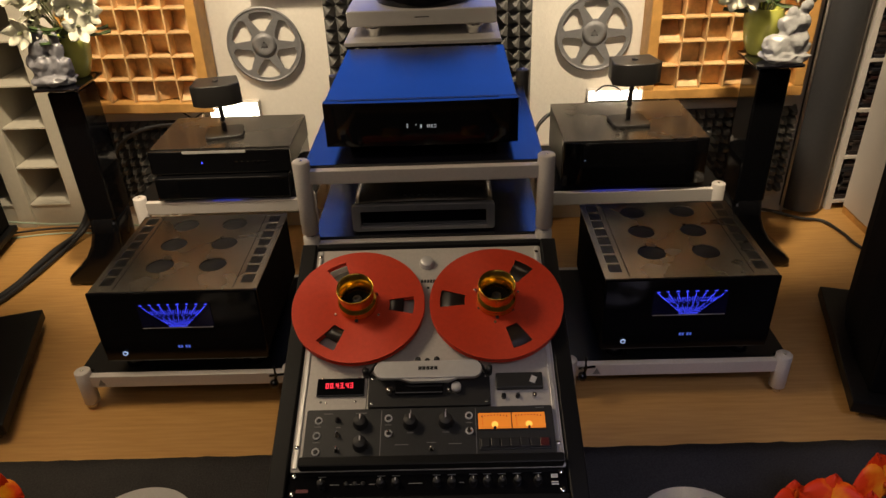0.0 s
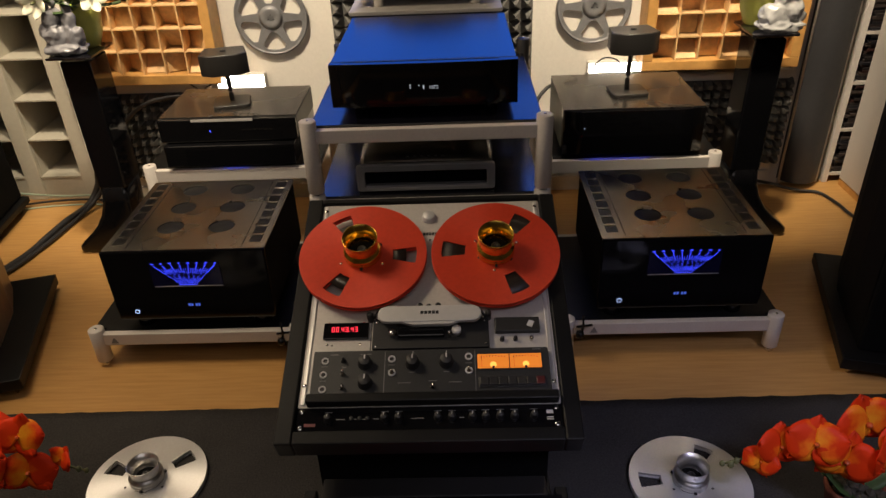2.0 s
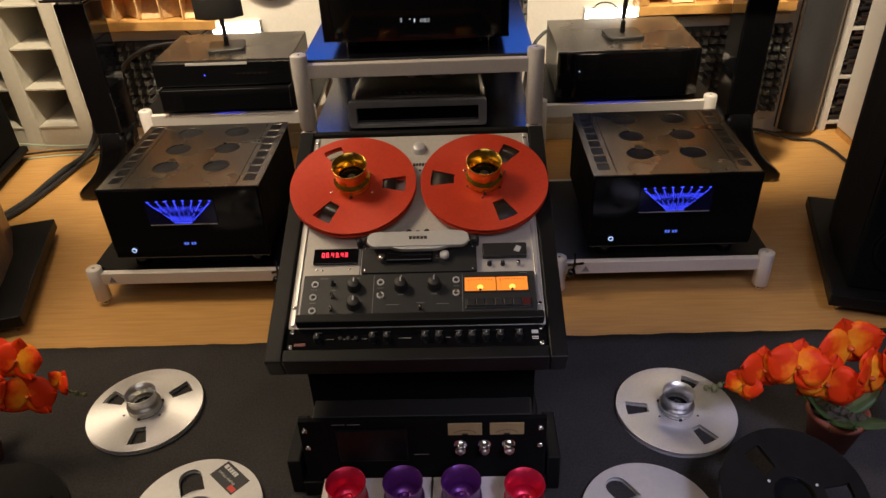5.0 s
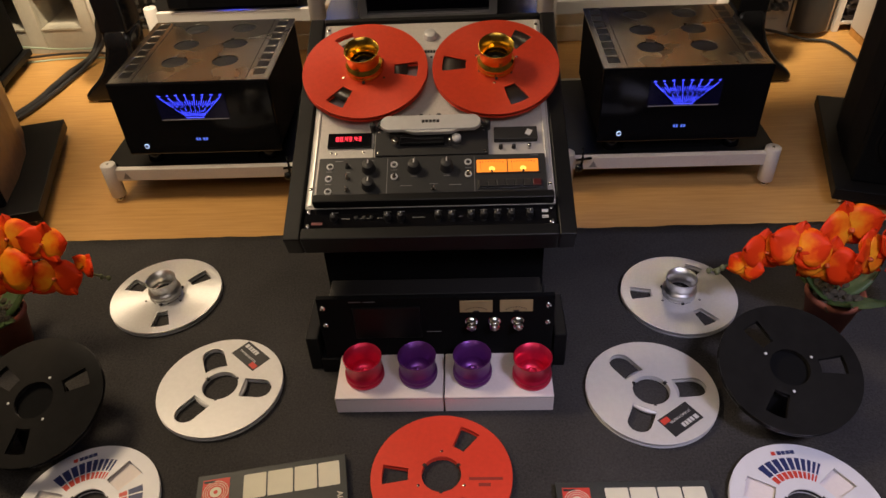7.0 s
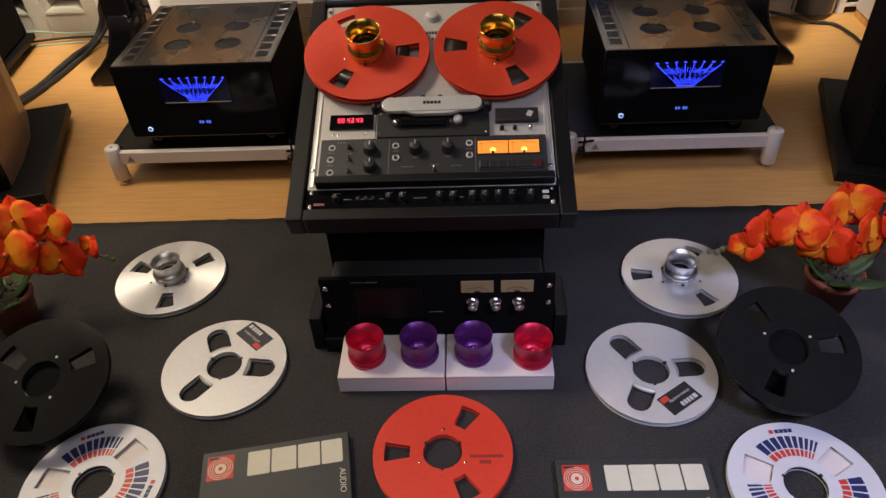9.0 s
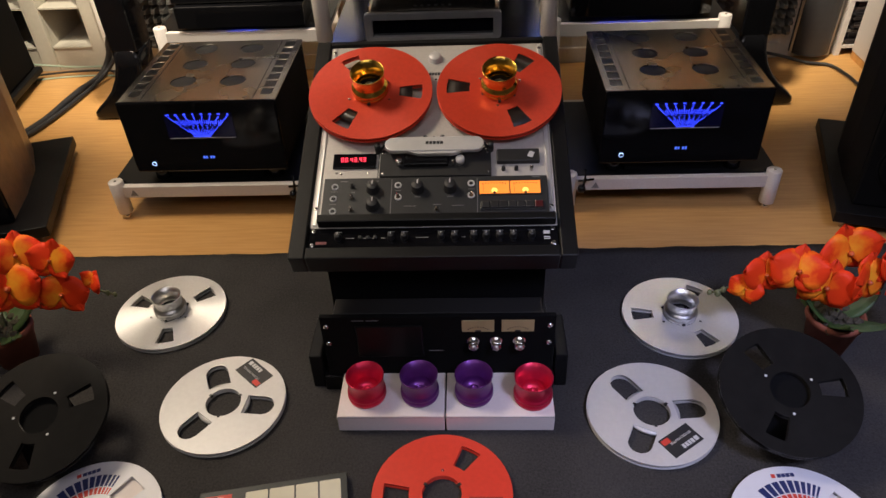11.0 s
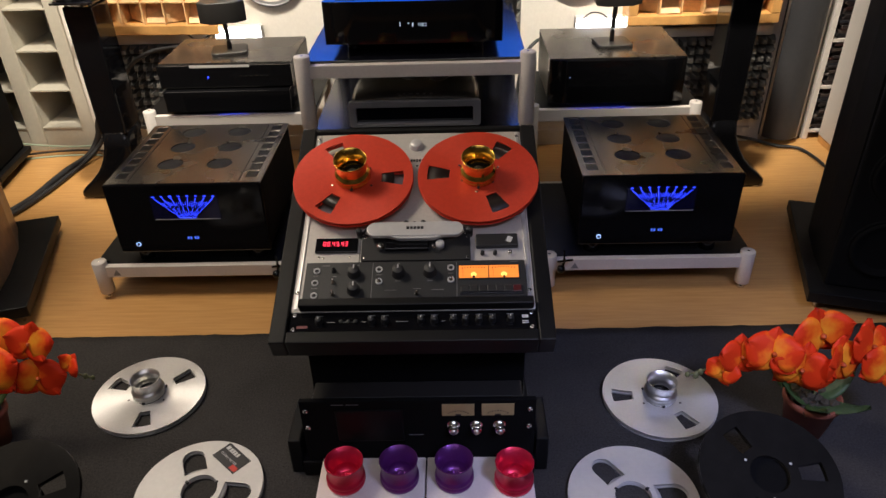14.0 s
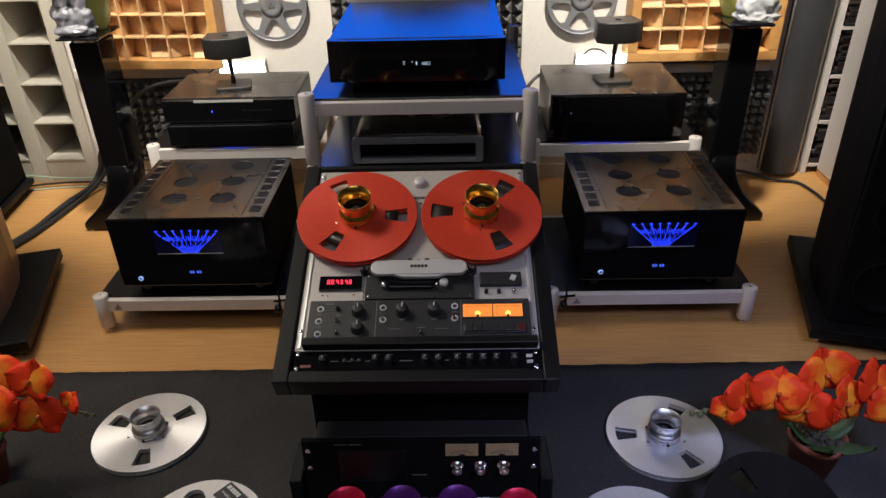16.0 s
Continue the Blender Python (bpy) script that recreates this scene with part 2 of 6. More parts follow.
def lathe(bm, profile, seg=40, m=None):
    """Turns (radius, height) pairs round z; m: a pose."""
    rings = []
    for r, z in profile:
        ring = []
        for i in range(seg):
            a = 2 * math.pi * i / seg
            p = Vector((max(r, 1e-5) * math.cos(a), max(r, 1e-5) * math.sin(a), z))
            ring.append(bm.verts.new(m @ p if m else p))
        rings.append(ring)
    for a, b in zip(rings, rings[1:]):
        for i in range(seg):
            f = bm.faces.new((a[i], a[(i + 1) % seg], b[(i + 1) % seg], b[i]))
            f.smooth = True
    return bm


def disc_solid(bm, r, z0, z1, seg=32, m=None, edge=0.001):
    e = min(edge, (z1 - z0) * 0.4, r * 0.4)
    return lathe(bm, [(0, z0), (r - e, z0), (r, z0 + e), (r, z1 - e), (r - e, z1), (0, z1)], seg, m)


def tube(bm, pts, r, seg=8):
    """A round tube along points."""
    pts = [Vector(p) for p in pts]
    rings = []
    for i, p in enumerate(pts):
        d = (pts[min(i + 1, len(pts) - 1)] - pts[max(i - 1, 0)]).normalized()
        q = d.to_track_quat("Z", "Y")
        rr = r[i] if isinstance(r, (list, tuple)) else r
        rings.append([bm.verts.new(p + q @ Vector((rr * math.cos(2 * math.pi * k / seg), rr * math.sin(2 * math.pi * k / seg), 0))) for k in range(seg)])
    for a, b in zip(rings, rings[1:]):
        for k in range(seg):
            bm.faces.new((a[k], a[(k + 1) % seg], b[(k + 1) % seg], b[k])).smooth = True
    bm.faces.new(list(reversed(rings[0])))
    bm.faces.new(rings[-1])
    return bm


def smooth_path(pts, n=10):
    """Catmull-Rom through the points."""
    p = [Vector(q) for q in pts]
    p = [2 * p[0] - p[1]] + p + [2 * p[-1] - p[-2]]
    out = []
    for i in range(1, len(p) - 2):
        for k in range(n):
            t = k / n
            out.append(0.5 * (2 * p[i] + (p[i + 1] - p[i - 1]) * t + (2 * p[i - 1] - 5 * p[i] + 4 * p[i + 1] - p[i + 2]) * t * t + (3 * p[i] - p[i - 1] - 3 * p[i + 1] + p[i + 2]) * t ** 3))
    out.append(p[-2])
    return out


def mesh_of(ob):
    bpy.context.view_layer.update()
    me = bpy.data.meshes.new_from_object(ob.evaluated_get(bpy.context.evaluated_depsgraph_get()))
    data = ob.data
    bpy.data.objects.remove(ob)
    bpy.data.curves.remove(data)
    return me


def plate(outlines, z0, z1, bevel=0.0):
    """A flat plate with holes from closed outlines of (x, y)."""
    cu = bpy.data.curves.new("plate", "CURVE")
    cu.dimensions, cu.fill_mode, cu.extrude, cu.bevel_depth = "2D", "BOTH", (z1 - z0) / 2 - bevel, bevel
    for pts in outlines:
        sp = cu.splines.new("POLY")
        sp.points.add(len(pts) - 1)
        for q, (x, y) in zip(sp.points, pts):
            q.co = (x, y, 0, 1)
        sp.use_cyclic_u = True
    me = mesh_of(new("plate", cu))
    b = bmesh.new()
    b.from_mesh(me)
    bmesh.ops.remove_doubles(b, verts=b.verts, dist=0.00002)
    b.to_mesh(me)
    b.free()
    me.transform(Matrix.Translation((0, 0, (z0 + z1) / 2)))
    return me


def lettering(text, size, depth=0.0003):
    cu = bpy.data.curves.new("lettering", "FONT")
    cu.body, cu.size, cu.extrude, cu.align_x, cu.align_y = text, size, depth, "CENTER", "CENTER"
    return mesh_of(new("lettering", cu))


def circle(r, n=72, cx=0.0, cy=0.0):
    return [(cx + r * math.cos(2 * math.pi * i / n), cy + r * math.sin(2 * math.pi * i / n)) for i in range(n)]


def rounded(x0, y0, x1, y1, r, n=6):
    out = []
    for cx, cy, a0 in ((x1 - r, y1 - r, 0), (x0 + r, y1 - r, 90), (x0 + r, y0 + r, 180), (x1 - r, y0 + r, 270)):
        out += [(cx + r * math.cos(radians(a0 + 90 * i / n)), cy + r * math.sin(radians(a0 + 90 * i / n))) for i in range(n + 1)]
    return out


def turned(pts, degrees):
    c, s = math.cos(radians(degrees)), math.sin(radians(degrees))
    return [(x * c - y * s, x * s + y * c) for x, y in pts]


def part(name, shape, material, parent=None, label="", m=None):
    """Links a bmesh or mesh as one object, under a thing or a part."""
    if isinstance(shape, bmesh.types.BMesh):
        me = bpy.data.meshes.new(name)
        bmesh.ops.recalc_face_normals(shape, faces=shape.faces)
        shape.to_mesh(me)
        shape.free()
    else:
        me = shape
        me.name = name
    me.materials.clear()
    me.materials.append(material)
    ob = new(name, me)
    if parent:
        ob.parent = parent
    if m:
        ob.matrix_basis = m
    if label:
        ob["label"] = label
    return ob


def thing(name, m, label, category, group="", kind=""):
    ob = new(name)
    ob.empty_display_size = 0.05
    ob.matrix_basis = m
    return tagged(ob, label, category, group, kind)


def B():
    return bmesh.new()


def bx(*a, **k):
    return box(B(), *a, **k)


def structure(name, shape, material, label):
    return tagged(part(name, shape, material), label, "structure", kind="structure")


# ---- the room ----
FLOORZ = -0.024  # the boards lie a little lower than the pile of the rug
NORTH, WEST, EAST, SOUTH, HIGH = 2.64, -2.05, 2.15, -2.4, 2.5
structure("floor", bx(WEST, SOUTH, -0.1, EAST, NORTH + 0.38, FLOORZ), FLOOR, "honey-coloured wood laminate floor")
structure("wall_north", bx(-1.468, NORTH, -0.1, 1.515, NORTH + 0.5, HIGH), WALLPAINT, "white plaster wall behind the hi-fi")
structure("wall_alcove", bx(WEST - 0.1, NORTH + 0.38, -0.1, -1.468, NORTH + 0.5, HIGH), WALLPAINT, "white plaster back wall of an alcove")
structure("wall_alcove_2", bx(1.515, NORTH + 0.38, -0.1, EAST + 0.1, NORTH + 0.5, HIGH), WALLPAINT, "white plaster back wall of an alcove")
structure("wall_south", bx(WEST - 0.1, SOUTH - 0.12, -0.1, EAST + 0.1, SOUTH, HIGH), DIMWALL, "wall out of view, kept dark to cut reflections")
structure("wall_west", bx(WEST - 0.12, SOUTH, -0.1, WEST, NORTH + 0.38, HIGH), DIMWALL, "wall out of view, kept dark to cut reflections")
structure("wall_east", bx(EAST, SOUTH, -0.1, EAST + 0.12, NORTH + 0.38, HIGH), DIMWALL, "wall out of view, kept dark to cut reflections")
structure("ceiling", bx(WEST - 0.1, SOUTH - 0.1, HIGH, EAST + 0.1, NORTH + 0.5, HIGH + 0.1), CEIL, "ceiling out of view, kept dark to cut reflections")
structure("trim_rail", bx(-1.45, NORTH - 0.03, 0.447, -0.9, NORTH, 0.485, bevel=0.004), WALLPAINT, "white painted cable rail on the wall")
structure("trim_rail_2", bx(0.86, NORTH - 0.03, 0.427, 1.3, NORTH, 0.465, bevel=0.004), WALLPAINT, "white painted cable rail on the wall")
bm = lathe(B(), [(0.08, 0), (0.08, HIGH)], 48, Matrix.Translation((1.424, NORTH + 0.01, 0)))
structure("column_pillar", bm, GREYCOL, "round grey satin pillar in the corner")
# Thin pale tube drawn for the highlight down the left edge of the pillar.
structure("pillar_edge_highlight", tube(B(), [(1.345, NORTH - 0.024, FLOORZ), (1.345, NORTH - 0.024, HIGH)], 0.005, 12), WHITEMETAL, "thin pale strip for the highlight along the pillar edge")
structure("baseboard", bx(-1.466, NORTH - 0.015, FLOORZ, 1.3, NORTH, 0.04, bevel=0.003), WALLPAINT, "white painted skirting board")


def rug():
    """Short-pile rug with a slightly wavy edge."""
    b = B()
    nx, ny = 130, 70
    x0, x1, y0, y1 = -1.6, 1.7, -1.4, 1.352
    grid = []
    for j in range(ny + 1):
        row = []
        for i in range(nx + 1):
            x, y = x0 + (x1 - x0) * i / nx, y0 + (y1 - y0) * j / ny
            w = noise.noise(Vector((x * 3, y * 3, 0)))
            e = 0.004 * noise.noise(Vector((x * 14, 7, 0))) + 0.003 * noise.noise(Vector((x * 45, 3, 0))) if j == ny else 0
            row.append(b.verts.new((x, y + e + (0.006 * x if j == ny else 0), 0.004 + 0.0012 * w)))
        grid.append(row)
    for j in range(ny):
        for i in range(nx):
            b.faces.new((grid[j][i], grid[j][i + 1], grid[j + 1][i + 1], grid[j + 1][i])).smooth = True
    ret = bmesh.ops.extrude_face_region(b, geom=b.faces[:])
    for v in ret["geom"]:
        if isinstance(v, bmesh.types.BMVert):
            v.co.z = FLOORZ + 0.0005
    return tagged(part("rug", b, RUG), "charcoal grey short-pile rug laid on the wooden floor", "rug")


rug()


# ---- audio racks ----
def post(parent, x, y, z0, z1, r, material=WHITEMETAL):
    b = disc_solid(B(), r, z0, z1, 28, Matrix.Translation((x, y, 0)), 0.002)
    p = part("post", b, material, parent)
    part("screw_cap", disc_solid(B(), r * 0.18, z1, z1 + 0.0015, 12, Matrix.Translation((x, y, 0))), CHROME, p)
    return p


def notched(x0, y0, x1, y1, dx, dy):
    """A rectangle with its corners cut out for posts."""
    return [(x0 + dx, y0), (x1 - dx, y0), (x1 - dx, y0 + dy), (x1, y0 + dy), (x1, y1 - dy), (x1 - dx, y1 - dy), (x1 - dx, y1), (x0 + dx, y1), (x0 + dx, y1 - dy), (x0, y1 - dy), (x0, y0 + dy), (x0 + dx, y0 + dy)]


def amp_stand(x0, x1, y0, y1, ztop, zbeam0, zbeam1, label, group, warn=None):
    s = thing("amplifier_stand", pose(0, 0, 0), label, "stand", group)
    for x in (x0, x1):
        for y in (y0, y1):
            p = post(s, x, y, FLOORZ + 0.018, ztop, 0.0215)
            part("spike_foot", lathe(B(), [(0, 0.0), (0.011, 0.0), (0.013, 0.004), (0.006, 0.011), (0.006, 0.019), (0, 0.019)], 16, Matrix.Translation((x, y, FLOORZ))), CHROME, p)
    for y in (y0, y1):
        part("beam", bx(x0 + 0.018, y - 0.01, zbeam0, x1 - 0.018, y + 0.01, zbeam1, bevel=0.002), WHITEMETAL, s)
    for x in (x0, x1):
        part("side_beam", bx(x - 0.008, y0 + 0.02, zbeam0 + 0.01, x + 0.008, y1 - 0.02, zbeam1 - 0.007, bevel=0.002), SATIN, s)
    part("shelf", plate([notched(x0 - 0.014, y0 + 0.0105, x1 + 0.014, y1 - 0.0105, 0.037, 0.0125)], zbeam1 - 0.0065, zbeam1 + 0.002, 0.001), MATTE, s, "satin black shelf plate")
    if warn is not None:
        b = B()
        v = [b.verts.new((warn - 0.011, y0 - 0.0115, zbeam0 + 0.008)), b.verts.new((warn + 0.011, y0 - 0.0115, zbeam0 + 0.008)), b.verts.new((warn, y0 - 0.0115, zbeam0 + 0.028))]
        f = b.faces.new(v)
        r = bmesh.ops.extrude_face_region(b, geom=[f])
        for q in r["geom"]:
            if isinstance(q, bmesh.types.BMVert):
                q.co.y += 0.0025
        part("badge", b, GREYINK, s, "small dark triangular badge")
    return s


amp_stand(-1.002, -0.425, 1.578, 2.06, 0.103, 0.05, 0.088, "white powder-coated low stand with satin black shelf under the power amplifier", "amplifier stands", -0.952)
amp_stand(0.337, 0.916, 1.578, 2.06, 0.103, 0.05, 0.088, "white powder-coated low stand with satin black shelf under the power amplifier", "amplifier stands", 0.412)
amp_stand(-1.0, -0.44, 2.16, 2.56, 0.345, 0.285, 0.328, "white component stand with satin black shelf below the disc player", "component stands")
amp_stand(0.335, 0.893, 2.16, 2.56, 0.338, 0.278, 0.322, "white component stand with satin black shelf below the preamplifier", "component stands")


def centre_rack():
    s = thing("audio_rack", pose(0, 0, 0), "tall white metal rack with black glass shelves", "rack")
    xl, xr, y0, y1 = -0.3165, 0.2535, 1.588, 2.2
    for x in (xl, xr):
        post(s, x, y0, 0.512, 0.702, 0.0205)
        post(s, x, y0, FLOORZ, 0.503, 0.0205)
        part("spacer", disc_solid(B(), 0.013, 0.503, 0.512, 20, Matrix.Translation((x, y0, 0))), CHROME, s, "thin polished spacer ring")
        # Rear posts and beams are coloured black for the shade on their near side.
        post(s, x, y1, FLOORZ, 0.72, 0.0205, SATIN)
    for z in (0.645, 0.452, 0.12):
        part("beam", bx(xl + 0.018, y0 - 0.01, z, xr - 0.018, y0 + 0.01, z + 0.034, bevel=0.002), WHITEMETAL, s)
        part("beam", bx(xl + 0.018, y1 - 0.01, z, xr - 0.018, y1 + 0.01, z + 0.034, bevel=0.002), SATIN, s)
        part("shelf", bx(xl + 0.002, y0 + 0.0125, z + 0.03, xr - 0.002, y1 - 0.04, z + 0.039, bevel=0.0015), SMOKED, s, "black glass shelf")
    return s


centre_rack()


# ---- power amplifiers ----
def power_amp(cx):
    """Black amplifier with a blue fan meter; the origin stands at the middle of its front foot line."""
    s = thing("power_amplifier", pose(cx, 1.578, 0.0905), "large gloss black mono power amplifier with a lit blue power meter", "amplifier", "power amplifiers")
    w, d, h = 0.2225, 0.43, 0.264
    part("body", bx(-w + 0.006, 0.012, 0.044, w - 0.006, d, h - 0.008, bevel=0.004), VELVET, s)
    # Added black block keeps the shaded gap between the feet dark.
    part("under_shade_block", bx(-0.14, 0.03, 0.0005, 0.14, d - 0.02, 0.0438, bevel=0.003), VELVET, s)
    part("front_panel", bx(-w, 0, 0.041, w, 0.0118, h, bevel=0.005), GLOSS, s, "gloss black front panel")
    holes = [circle(0.037, 40, x, y) for x in (-0.073, 0.073) for y in (0.137, 0.254, 0.37)]
    top = [rounded(-w + 0.002, 0.0125, w - 0.002, d, 0.004)] + holes
    vents = [(sx * 0.188, 0.062 + k * 0.048) for sx in (-1, 1) for k in range(8)]
    for vx, vy in vents:
        top.append(rounded(vx - 0.0165, vy - 0.02, vx + 0.0165, vy + 0.02, 0.001, 2))
    part("top_cover", plate(top, h - 0.0078, h - 0.0028), BRUSHED, s, "dark brushed metal cover with round vents")
    for x in (-0.073, 0.073):
        for y in (0.137, 0.254, 0.37):
            part("vent_grille", disc_solid(B(), 0.0368, h - 0.0079, h - 0.0062, 40, Matrix.Translation((x, y, 0))), MESH, s, "round black vent mesh")
    for vx, vy in vents:
        v = part("side_vent", bx(vx - 0.0164, vy - 0.0199, h - 0.0079, vx + 0.0164, vy + 0.0199, h - 0.0068), MESH, s, "slotted side vent")
        b = B()
        for j in range(7):
            box(b, vx - 0.0155 + j * 0.0047, vy - 0.0197, h - 0.0067, vx - 0.0135 + j * 0.0047, vy + 0.0197, h - 0.0035)
        tagged(part("vent_slat", b, SATIN, v), kind="stuff")
    for sx in (-1, 1):
        part("cover_seam", bx(sx * 0.158 - 0.0008, 0.02, h - 0.0031, sx * 0.158 + 0.0008, d - 0.01, h - 0.002), MESH, s)
    for x in (-0.17, 0.17):
        for y in (0.05, 0.38):
            part("foot", disc_solid(B(), 0.025, -0.0005, 0.0445, 24, Matrix.Translation((x, y, 0))), GLOSS, s)
    # meter window
    mt = part("meter", bx(-0.096, -0.0022, 0.1525, 0.095, -0.0002, 0.228), BLUEDIM, s, "dark glass meter window")
    glow, cz = B(), 0.138
    def stroke(u, a0, a1, th):
        ends = [Vector((u * (0.02 + 0.066 * g), -0.0028, cz + 0.02 + 0.064 * g + 0.003 * (1 - u * u) * g)) for g in (a0, a1)]
        dn = (ends[1] - ends[0]).normalized().cross(Vector((0, 1, 0))) * th * 0.5
        glow.faces.new([glow.verts.new(c) for c in (ends[0] - dn, ends[0] + dn, ends[1] + dn, ends[1] - dn)])

    for i in range(22):
        u = -1 + 2 * i / 21
        stroke(u, 0.57, 0.96 if i % 3 == 0 else 0.78, 0.0011 if i % 3 == 0 else 0.0007)
    for i in range(15):
        stroke(-1 + 2 * i / 14, 0.08, 0.46 if i % 2 == 0 else 0.32, 0.0007)
    for zz, hw in ((0.1578, 0.025),):
        for k in range(9):
            box(glow, -hw + k * 0.0057, -0.003, zz, -hw + k * 0.0057 + 0.0034, -0.0026, zz + 0.002)
    part("scale", glow, BLUELIGHT, mt, "glowing blue scale lines")
    b = B()
    for i in range(8):
        u = -1 + 2 * i / 7
        wide = 0.003 if i % 2 else 0.0038
        box(b, u * 0.085 - wide, -0.003, 0.2245 + 0.002 * (1 - u * u), u * 0.085 + wide, -0.0026, 0.2262 + 0.002 * (1 - u * u))
    for i in range(10):
        u = -1 + 2 * i / 9
        box(b, u * 0.054 - 0.0012, -0.003, 0.1915, u * 0.054 + 0.0012, -0.0026, 0.1925)
    part("scale_figures", b, BLUELIGHT, mt, "tiny glowing blue figures")
    part("lower_edge", bx(-0.094, -0.003, 0.1527, 0.093, -0.0023, 0.154), INK, mt)
    b = B()
    for k in range(2):
        box(b, -0.016 + k * 0.02, -0.0012, 0.0855, -0.0105 + k * 0.02, -0.0003, 0.0935)
        box(b, -0.0085 + k * 0.02, -0.0012, 0.0855, -0.003 + k * 0.02, -0.0003, 0.0935)
    part("status_light", b, mat("dim_blue_led", (0.05, 0.05, 0.3), 0.4, vary=0, emit=(0.1, 0.2, 1.0), power=0.6), s, "small blue status lights")
    pb = part("power_button", lathe(B(), [(0, -0.003), (0.0068, -0.003), (0.0075, 0.0)], 24, pose(-0.163, 0, 0.072, -90)), GLOSS, s)
    part("lit_ring", lathe(B(), [(0.0052, -0.0042), (0.0066, -0.0042), (0.0066, -0.002)], 24, pose(-0.163, -0.0005, 0.072, -90)), ICE, pb, "pale blue lit ring")
    return s


amp = power_amp(-0.70)
copy_thing(amp, pose(0.638, 1.578, 0.0905))


# ---- reels ----
def trapezoid(r0, r1, w0, w1, ang):
    inner = [(math.sqrt(max(r0 * r0 - y * y, 0)), y) for y in np.linspace(-w0, w0, 7)]
    outer = [(math.sqrt(max(r1 * r1 - y * y, 0)), y) for y in np.linspace(w1, -w1, 9)]
    return turned(inner + outer, ang)


def tongue(r0, r1, w, ang):
    """Window with a round outer end."""
    pts = [(r0, -w), ((r1 - w), -w)] + [(r1 - w + w * math.cos(radians(a)), w * math.sin(radians(a))) for a in range(-80, 81, 20)] + [(r1 - w, w), (r0, w)]
    return turned(pts, ang)


def reel(name, m, material, label, windows, group, r=0.1335, hole=0.0381, thick=0.0125, hub=None, screws=None, category="tape reel", screw_at=90):
    s = thing(name, m, label, category, group)
    outs = [circle(r, 96), circle(hole, 48)] + windows
    part("flange", plate(outs, thick - 0.0028, thick, 0.0004), material, s)
    part("flange", plate(outs, 0.0, 0.0028, 0.0004), material, s)
    hb = lathe(B(), [(hole, 0.003), (0.0565, 0.003), (0.0565, thick - 0.003), (hole, thick - 0.003), (hole, 0.003)], 48)
    part("hub", hb, hub or material, s)
    for k in range(3):
        if material is not DARKREEL:
            part("hub_notch", bx(hole - 0.004, -0.003, thick - 0.004, hole + 0.003, 0.003, thick + 0.0004), KNOB, s, m=pose(0, 0, 0, 0, 0, 30 + 120 * k))
        if screws:
            part("screw", disc_solid(B(), 0.0028, thick, thick + 0.001, 12), screws, s, "small bright screw", pose(0.0495 * math.cos(radians(screw_at + 120 * k)), 0.0495 * math.sin(radians(screw_at + 120 * k)), 0))
    return s


SMALLWIN = [trapezoid(0.063, 0.113, 0.0125, 0.0215, a) for a in (0, 120, 240)]
TONGUES = [tongue(0.0485, 0.114, 0.0245, a) for a in (0, 120, 240)]
LONGWIN = [trapezoid(0.058, 0.108, 0.014, 0.02, a) for a in (0, 120, 240)]


def nab_hub(m, material, label, group, r=0.0345, h=0.055):
    """Turned reel-locking hub: a flared cup on a grooved collar."""
    s = thing("reel_hub_adapter", m, label, "hub adapter", group)
    q = r / 0.0345
    funnel = material is GOLD or material is ALUHUB
    rim, waist = 0.0345, 0.0305 if funnel else 0.0318
    prof = [(0, 0.0), (0.0355, 0.0), (0.0372, 0.002), (0.0372, 0.0075), (0.0358, 0.009), (0.0358, 0.0105), (0.0374, 0.012), (0.0374, 0.0165), (0.0362, 0.0195), (0.0325, 0.0225), (waist + 0.0006, 0.0245), (waist, 0.0262),
            (rim - 0.0012, h - 0.003), (rim, h - 0.001), (rim - 0.0003, h), (rim - 0.0016, h), (waist - 0.003, 0.03), (0.0252, 0.026), (0.0245, 0.022), (0.0245, 0.0065), (0, 0.0065)]
    if not funnel:
        prof[1:10] = [(0.0315, 0.0), (0.034, 0.0025), (0.0352, 0.008), (0.0352, 0.0125), (0.034, 0.014), (0.034, 0.0155), (0.0352, 0.017), (0.0348, 0.0205), (0.0332, 0.0235)]
    part("cup", lathe(B(), [(r * q, z) for r, z in prof], 56), material, s)
    if funnel:
        # A matte black disc puts the shade into the bottom of the cup.
        part("well", disc_solid(B(), 0.0243 * q, 0.0067, 0.013, 32), VELVET, s, "black disc for the shade deep inside the cup")
    part("spindle_cap", lathe(B(), [(0.0085 * q, 0.0066), (0.0085 * q, 0.0185), (0.0065 * q, 0.02), (0.003 * q, 0.02), (0.0025 * q, 0.017), (0, 0.017)], 20), SATIN if funnel else material, s, "spindle cap")
    for a in (30, 150, 270) if funnel else ():
        part("locking_lug", bx(0.036 * q, -0.003, 0.002, 0.042 * q, 0.003, 0.006, bevel=0.001), KNOB, s, m=pose(0, 0, 0, 0, 0, a))
    return s


# ---- tape deck on its sloping cabinet ----
DECK = pose(-0.021, 0.9105, 0.38, 20.7, 0, 0)


